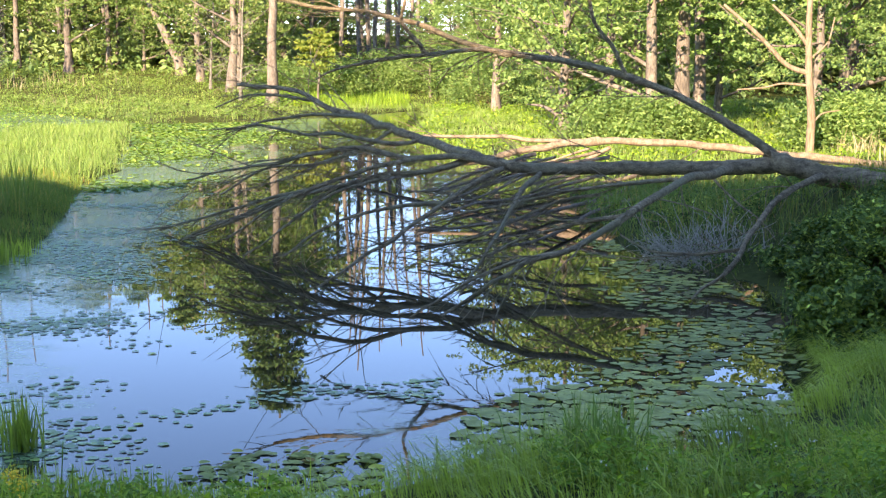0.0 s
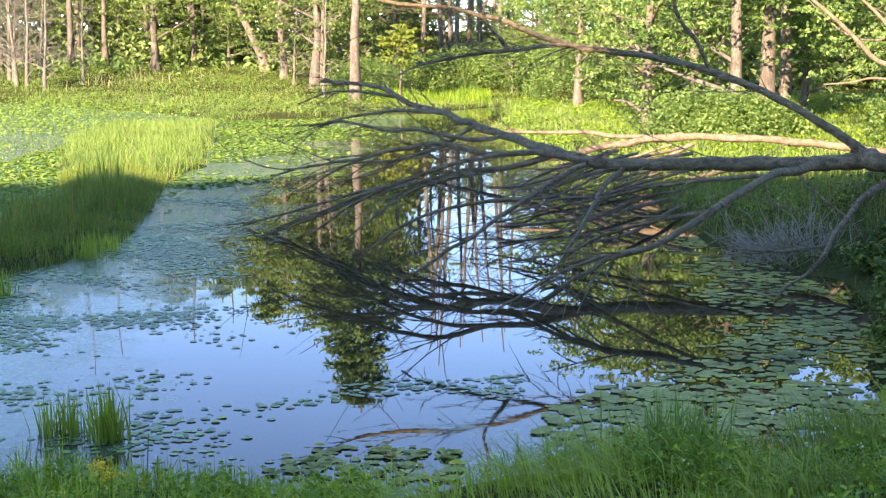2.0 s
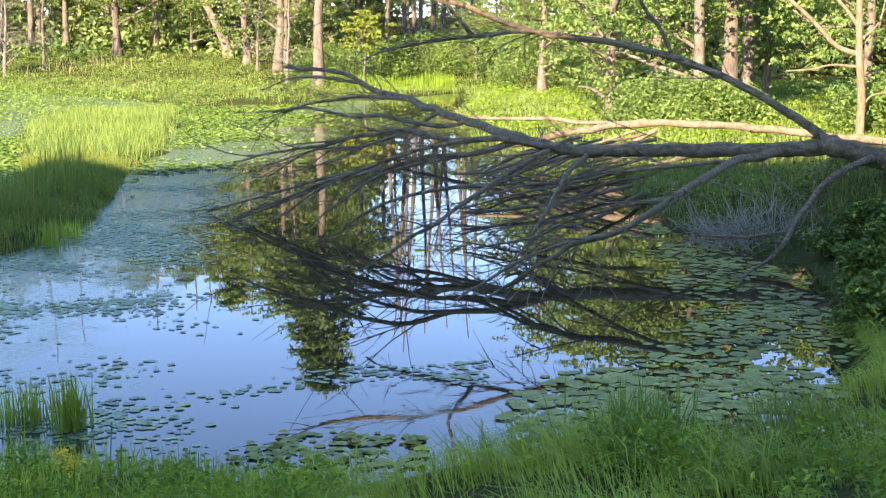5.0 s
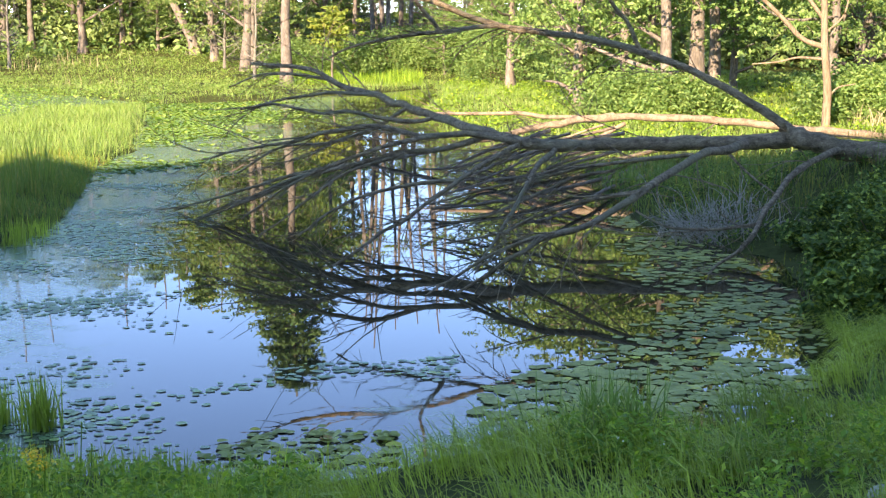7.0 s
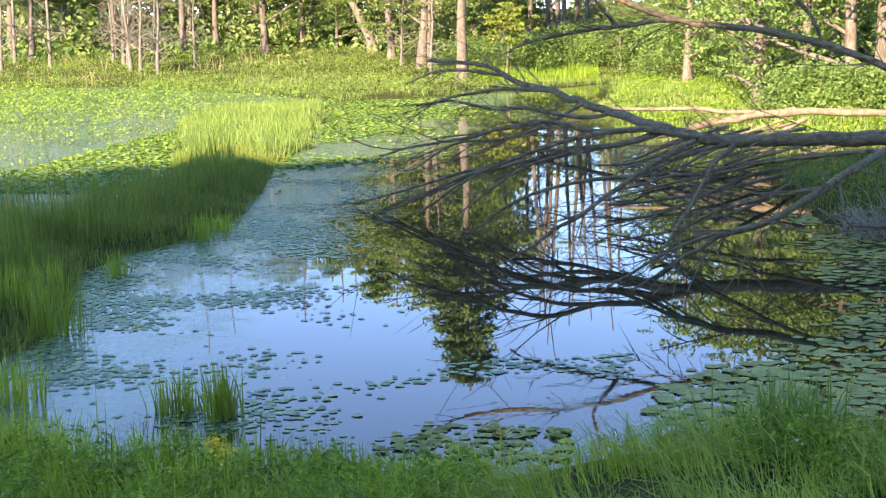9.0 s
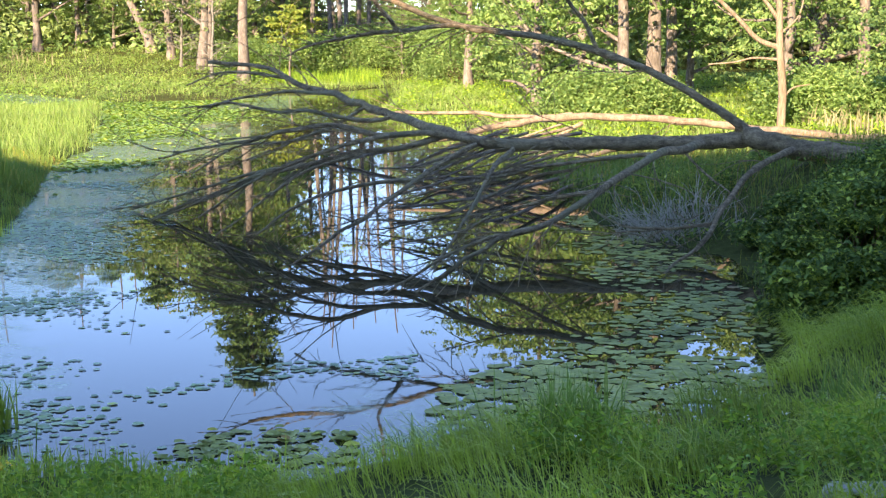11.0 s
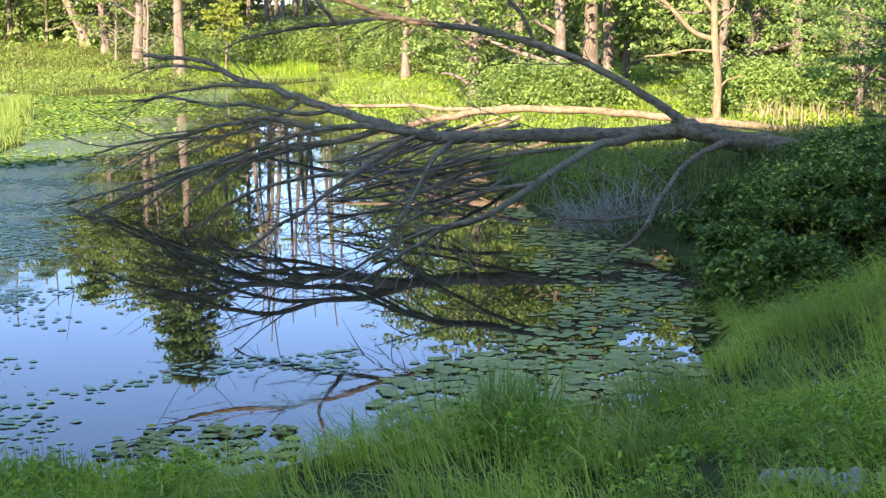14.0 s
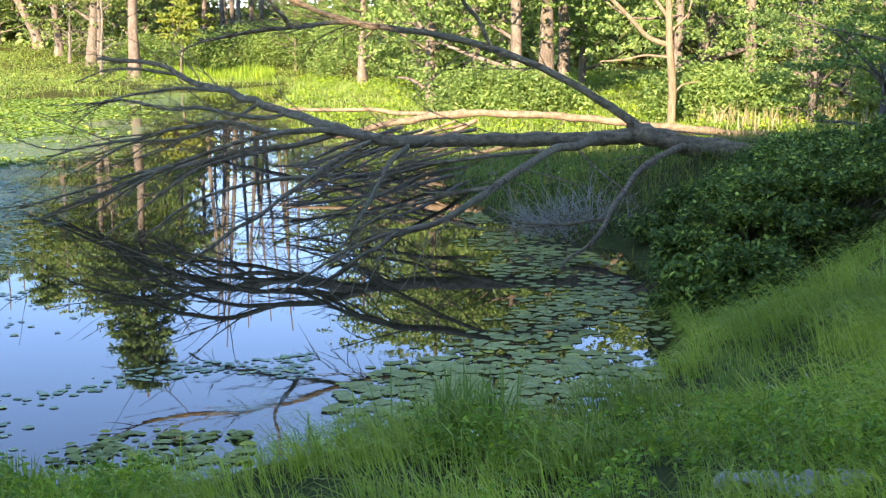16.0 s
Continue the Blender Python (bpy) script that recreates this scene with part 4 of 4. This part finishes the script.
def pads(name, label, seed, n, box, r, keep, mat=PAD, tilt=0.06):
    rng = np.random.default_rng(seed)
    x, y = rng.uniform(box[0], box[1], n), rng.uniform(box[2], box[3], n)
    k = (pond_d(x, y) > 0.05) & (isle_d(x, y) < -0.1) & keep(rng, x, y)
    x, y = x[k], y[k]
    v, f = pad_arrays(rng, x, y, rng.uniform(*r, len(x)), tilt)
    return tagged(soup(name, v, f, mat), label, "lily pads", kind="stuff")


pads("lily_pads", "crowded grey-green lily pads under the bank", 71, 6200, (0.2, 4.2, 8.8, 21), (0.025, 0.075), lambda r, x, y: (x > np.interp(y, (10.8, 11.9, 12.8, 14.5, 15.4, 16.5, 18.6), (0.0, 1.05, 1.65, 2.45, 2.3, 2.0, 2.2)) + r.normal(0, 0.16, len(x))) & (wavy(x, y, 1.5) + 0.6 * wavy(x, y, 4.1) + r.normal(0, 0.3, len(x)) > -0.45), tilt=0.03)
pads("pond_pads", "scattered lily pads among drifting weed", 72, 70000, (-9, 0.0, 9.0, 26), (0.012, 0.046), lambda r, x, y: (wavy(x, y, 0.9) + 0.7 * wavy(x + 3, y, 2.1) + r.normal(0, 0.3, len(x)) > 0.12) & ((x < -1 - 0.17 * y + r.normal(0, 0.35, len(x))) | ((np.abs(y - 11.7) < 0.55 + 0.3 * np.sin(x * 2)) & (r.random(len(x)) < 0.5))), FLOAT, 0.035)
pads("near_pads", "dark lily pads crowded by the near grass", 73, 520, (-1.9, -0.3, 8.6, 10.6), (0.025, 0.065), lambda r, x, y: (np.hypot((x + 1.1) / 0.65, (y - 9.4) / 0.55) + r.normal(0, 0.12, len(x)) < 1), tilt=0.16)
pads("sunny_pads", "bright floating leaves in the sunny back water", 74, 24000, (-13, -4.0, 24, 52), (0.04, 0.11), lambda r, x, y: wavy(x, y, 0.45) + 0.5 * wavy(x, y, 1.3) - 0.5 * (x + 6.5) + r.normal(0, 0.4, len(x)) > 0.25, DOCK, 0.25)


def dock_leaves(name, label, seed, n, box):
    rng = np.random.default_rng(seed)
    x, y = rng.uniform(box[0], box[1], n), rng.uniform(box[2], box[3], n)
    k = (pond_d(x, y) > -0.5) & (isle_d(x, y) < 0.1) & (wavy(x, y, 0.28) + 0.5 * wavy(x, y, 0.8) + rng.normal(0, 0.3, n) > -0.5)
    p = np.stack([x[k], y[k], rng.uniform(0.05, 0.35, k.sum())], 1)
    v, f = leaves(rng, p, 0.095 * np.clip(p[:, 1] / 48, 0.65, 1), 0.9, 1.4)
    return tagged(soup(name, v, f, DOCK), label, "water plants", kind="stuff")


dock_leaves("spatterdock", "carpet of upright yellow-green spatterdock leaves", 75, 60000, (-48, -10.5, 24, 68))



def mounds(name, label, seed, n, per, box, keep, size, leaf, mat):
    """Low rounded herbs and bushes that make a marsh meadow uneven, of many small leaves."""
    rng = np.random.default_rng(seed)
    p = on_land(rng, n, *box, lambda x, y: keep(rng, x, y))
    h = rng.uniform(*size, len(p))
    c, hh = np.repeat(p, per, axis=0), np.repeat(h, per)
    d = rng_unit(rng, len(c))
    d[:, 2] = np.abs(d[:, 2])
    c = c + d * hh[:, None] * np.array([1.25, 1.25, 0.9]) * rng.uniform(0.6, 1.05, (len(c), 1))
    v, f = leaves(rng, c, np.full(len(c), leaf), 0.5, 1.7)
    return tagged(soup(name, v, f, mat), label, "herbs", kind="stuff")


mounds("marsh_herbs", "low yellow-green herbs mounded over the marsh meadow", 76, 1100, 44, (-42, -5, 50, 82), lambda r, x, y: (pond_d(x, y) < -0.1) & tufted(r, x, y, 0.5, -0.2), (0.25, 0.7), 0.07, SEDGE)
mounds("shore_herbs", "bright green herbs along the sunny right shore", 77, 900, 40, (-1.5, 14, 30, 62), lambda r, x, y: (pond_d(x, y) < -0.2) & tufted(r, x, y, 0.7, 0.0), (0.2, 0.5), 0.07, HERB)
mounds("bank_ferns", "dark green leafy plants on the shaded bank", 78, 230, 60, (2.6, 9, 17.5, 26), lambda r, x, y: (pond_d(x, y) < -0.1) & tufted(r, x, y, 1.2, 0.1), (0.15, 0.38), 0.045, BUSH)

# ---- cattails, dead shrubs, herbs ----
grass_patch("cattails", "tall dark green cattail blades on the spit", 8, 5200, (-10, -6.2, 11, 25), lambda r, x, y: (isle_d(x, y) > 0.3 + 0.25 * np.clip(x + 7.4, 0, 2)) & tufted(r, x, y, 1.6, 0.25), (0.8, 1.35), 0.016, REED, 0.14, 0.1)
grass_patch("creek_grass", "tall dark green grass behind the bend of the creek", 13, 7500, (-8.5, -1.6, 62.5, 67), lambda r, x, y: pond_d(x, y) < -0.1, (0.45, 0.9), 0.018, HERB, 0.6, 0.5, fine=False)
grass_patch("dry_marsh_stems", "brownish dry stems among the far marsh grass", 9, 2600, (-34, -14, 60, 80), lambda r, x, y: tufted(r, x, y, 0.35, 0.7), (0.5, 1.0), 0.028, DRY, 0.3, 0.2)
grass_patch("dry_bank_stems", "pale dry stems among the sunny bank grass", 10, 2600, (9.5, 17, 30, 35.5), lambda r, x, y: tufted(r, x, y, 0.9, 0.2), (0.35, 0.9), 0.022, DRY, 0.3, 0.2)
put(maple_b, 10.5, 24.6, 40, 0.6)
put(maple_a, 11.9, 26.5, 130, 0.7)


# ---- near bank: herbs, tufts, flowers, stones ----
def tuft(seed, name, label, x, y, n, h, w, mat, r=0.12, lean=0.25):
    rng = np.random.default_rng(seed)
    p = np.stack([x + rng.normal(0, r, n), y + rng.normal(0, r, n), np.zeros(n)], 1)
    p[:, 2] = np.maximum(land(p[:, 0], p[:, 1]), -0.1)
    v, f = blades(rng, p, rng.uniform(*h, n), np.full(n, w), lean, 0.3)
    return tagged(soup(name, v, f, mat), label, "sedge tuft", "sedge tufts")


for k, (x, y, n, h, r) in enumerate(((-3.15, 10.0, 150, (0.3, 0.62), 0.06), (-3.55, 10.1, 110, (0.25, 0.5), 0.1), (-5.0, 10.3, 130, (0.3, 0.6), 0.14), (-6.25, 15.9, 70, (0.3, 0.5), 0.1), (-6.45, 13.5, 120, (0.35, 0.6), 0.16),
                                     (-6.0, 18.6, 80, (0.3, 0.5), 0.12), (-6.5, 14.6, 60, (0.3, 0.5), 0.1), (-5.95, 19.4, 60, (0.25, 0.45), 0.1), (-5.7, 12.7, 120, (0.4, 0.7), 0.16))):
    tuft(80 + k, "sedge_tuft", "upright tuft of dark green sedge in the shallows", x, y, n, h, 0.012, GRASS, r, 0.16)
tuft(95, "pale_grass_tuft", "bright yellow-green grass clump on the near bank", 0.95, 8.6, 260, (0.35, 0.7), 0.012, SEDGE, 0.16, 0.4)
tuft(96, "pale_grass_tuft", "bright yellow-green grass clump on the near bank", 3.0, 9.3, 120, (0.3, 0.55), 0.012, SEDGE, 0.12, 0.4)


def herbs(name, label, seed, n, box, keep, h):
    """Low leafy plants: whorls of pointed leaves up a short stem."""
    rng = np.random.default_rng(seed)
    p = on_land(rng, n, *box, lambda x, y: keep(rng, x, y))
    hh = rng.uniform(*h, len(p))
    c = np.repeat(p, 20, axis=0)
    c[:, 2] += np.tile(np.linspace(0.25, 1.0, 20), len(p)) * np.repeat(hh, 20)
    c += rng.normal(size=c.shape) * [0.035, 0.035, 0.015]
    v, f = leaves(rng, c, np.full(len(c), 0.029), 0.5, 1.8)
    return tagged(soup(name, v, f, HERB), label, "herbs", kind="stuff")


herbs("bank_herbs", "low leafy green herbs on the near bank", 97, 2000, (-5.5, -0.9, 5.8, 9.6), lambda r, x, y: (pond_d(x, y) < -0.7) & tufted(r, x, y, 2.6, -0.4), (0.12, 0.34))
herbs("corner_herbs", "leafy weeds among the stones", 98, 900, (0.6, 4.6, 5.8, 8.6), lambda r, x, y: (pond_d(x, y) < -0.6) & tufted(r, x, y, 2.1, 0.15 - 0.3 * (x - 1.5)), (0.15, 0.4))


def flower(seed, name, label, x, y, h, mat, n, head):
    rng = np.random.default_rng(seed)
    t = thing(name, label, "flower", name + "s", (x, y, ground_at(x, y) - 0.02))
    v, f = tube_arrays(np.stack([np.linspace(0, 0.03, 5), np.zeros(5), np.linspace(0, h, 5)], 1), np.full(5, 0.004), 5)
    under(soup("stem", v, f, HERB, True), t)
    c = np.array([0.03, 0, h]) + rng.normal(size=(n, 3)) * [head, head, head * 0.6]
    v, f = leaves(rng, c, np.full(n, 0.017 if mat is YELLOW else 0.012), 0.6, 1.2)
    tagged(under(soup("petals", v, f, mat), t), kind="stuff")
    return t


for k, (x, y, h, n, s) in enumerate(((-2.27, 6.95, 0.44, 90, 0.034), (-2.2, 6.93, 0.38, 60, 0.028), (-2.5, 6.9, 0.30, 20, 0.02))):
    flower(100 + k, "yellow_flower", "small yellow wildflower cluster above the grass", x, y, h, YELLOW, n, s)
for k in range(26):
    r = random.Random(200 + k)
    x, y = (r.uniform(0.7, 3.4), r.uniform(7.2, 8.6)) if k % 3 else (r.uniform(-3.2, -1.2), r.uniform(7.4, 8.4))
    flower(200 + k, "white_flower", "tiny white wildflower in the grass", x, y, r.uniform(0.3, 0.45), WHITE, 6, 0.012)


def stone(seed, x, y, sx, sy, sz):
    rng = np.random.default_rng(seed)
    bm = bmesh.new()
    bmesh.ops.create_icosphere(bm, subdivisions=3, radius=1)
    off = rng.uniform(-9, 9, 3)
    for v in bm.verts:
        d = noise.noise(Vector(v.co * 1.3) + Vector(off)) * 0.35 + noise.noise(Vector(v.co * 4) + Vector(off)) * 0.08
        v.co = v.co * (1 + d)
        v.co = Vector((v.co.x * sx, v.co.y * sy, max(v.co.z, -0.5) * sz))
    me = bpy.data.meshes.new("stone")
    bm.to_mesh(me)
    bm.free()
    for p in me.polygons:
        p.use_smooth = True
    me.materials.append(STONE)
    o = tagged(new("stone", me), "pale flat stone half buried in weeds", "stone", "stones in the weeds")
    o.location = (x, y, ground_at(x, y) + 0.45 * sz)
    o.rotation_euler = (0, 0, rng.uniform(0, 3))
    return o


for k, (x, y, sx, sy, sz) in enumerate(((2.12, 6.66, 0.10, 0.08, 0.045), (2.32, 6.6, 0.15, 0.1, 0.045), (2.52, 6.58, 0.09, 0.07, 0.04), (2.7, 6.5, 0.14, 0.1, 0.04), (2.4, 6.45, 0.12, 0.09, 0.04))):
    stone(300 + k, x, y, sx, sy, sz)

# single lily pads nearest the bank, each a thing of its own
PAD_RNG = np.random.default_rng(77)
v, f = pad_arrays(PAD_RNG, np.zeros(1), np.zeros(1), np.ones(1), 0.05)
pad0 = tagged(soup("lily_pad", v * [1, 1, 0.25], f, PAD), "round notched green lily pad floating by the bank", "lily pad", "lily pads by the bank")
pad0.location, pad0.scale = (1.0, 10.75, 0.008), (0.11, 0.11, 0.11)
for _ in range(170):
    x, y, s = PAD_RNG.uniform(0.0, 2.6), PAD_RNG.uniform(10.2, 11.7), PAD_RNG.uniform(0.055, 0.09)
    if float(pond_d(np.array([x]), np.array([y]))[0]) < 0.25 or x < 0.35 * (y - 10.2):
        continue
    c = copy_thing(pad0, pose(x, y, 0.010 + 0.006 * PAD_RNG.random(), 0, 0, PAD_RNG.uniform(0, 360)))
    c.scale = (s, s, s)

# grey brush of dead twigs against the right bank
brush = thing("dead_brush", "tangle of grey dead twigs against the grassy bank", "brush", "", (3.5, 18.6, 0))
out = []
for _ in range(100):
    a = LIMB_RNG.uniform(0, 2 * np.pi)
    twig_arrays(LIMB_RNG, (LIMB_RNG.normal(0, 0.4), LIMB_RNG.normal(0, 0.25), -0.05), (0.7 * math.cos(a), 0.4 * math.sin(a), 0.8), LIMB_RNG.uniform(0.35, 0.8), 0.007, 0.03, 1, out)
v, f = join(out)
tagged(under(soup("twig_spray", v, f, DRIFT, True), brush), kind="stuff")
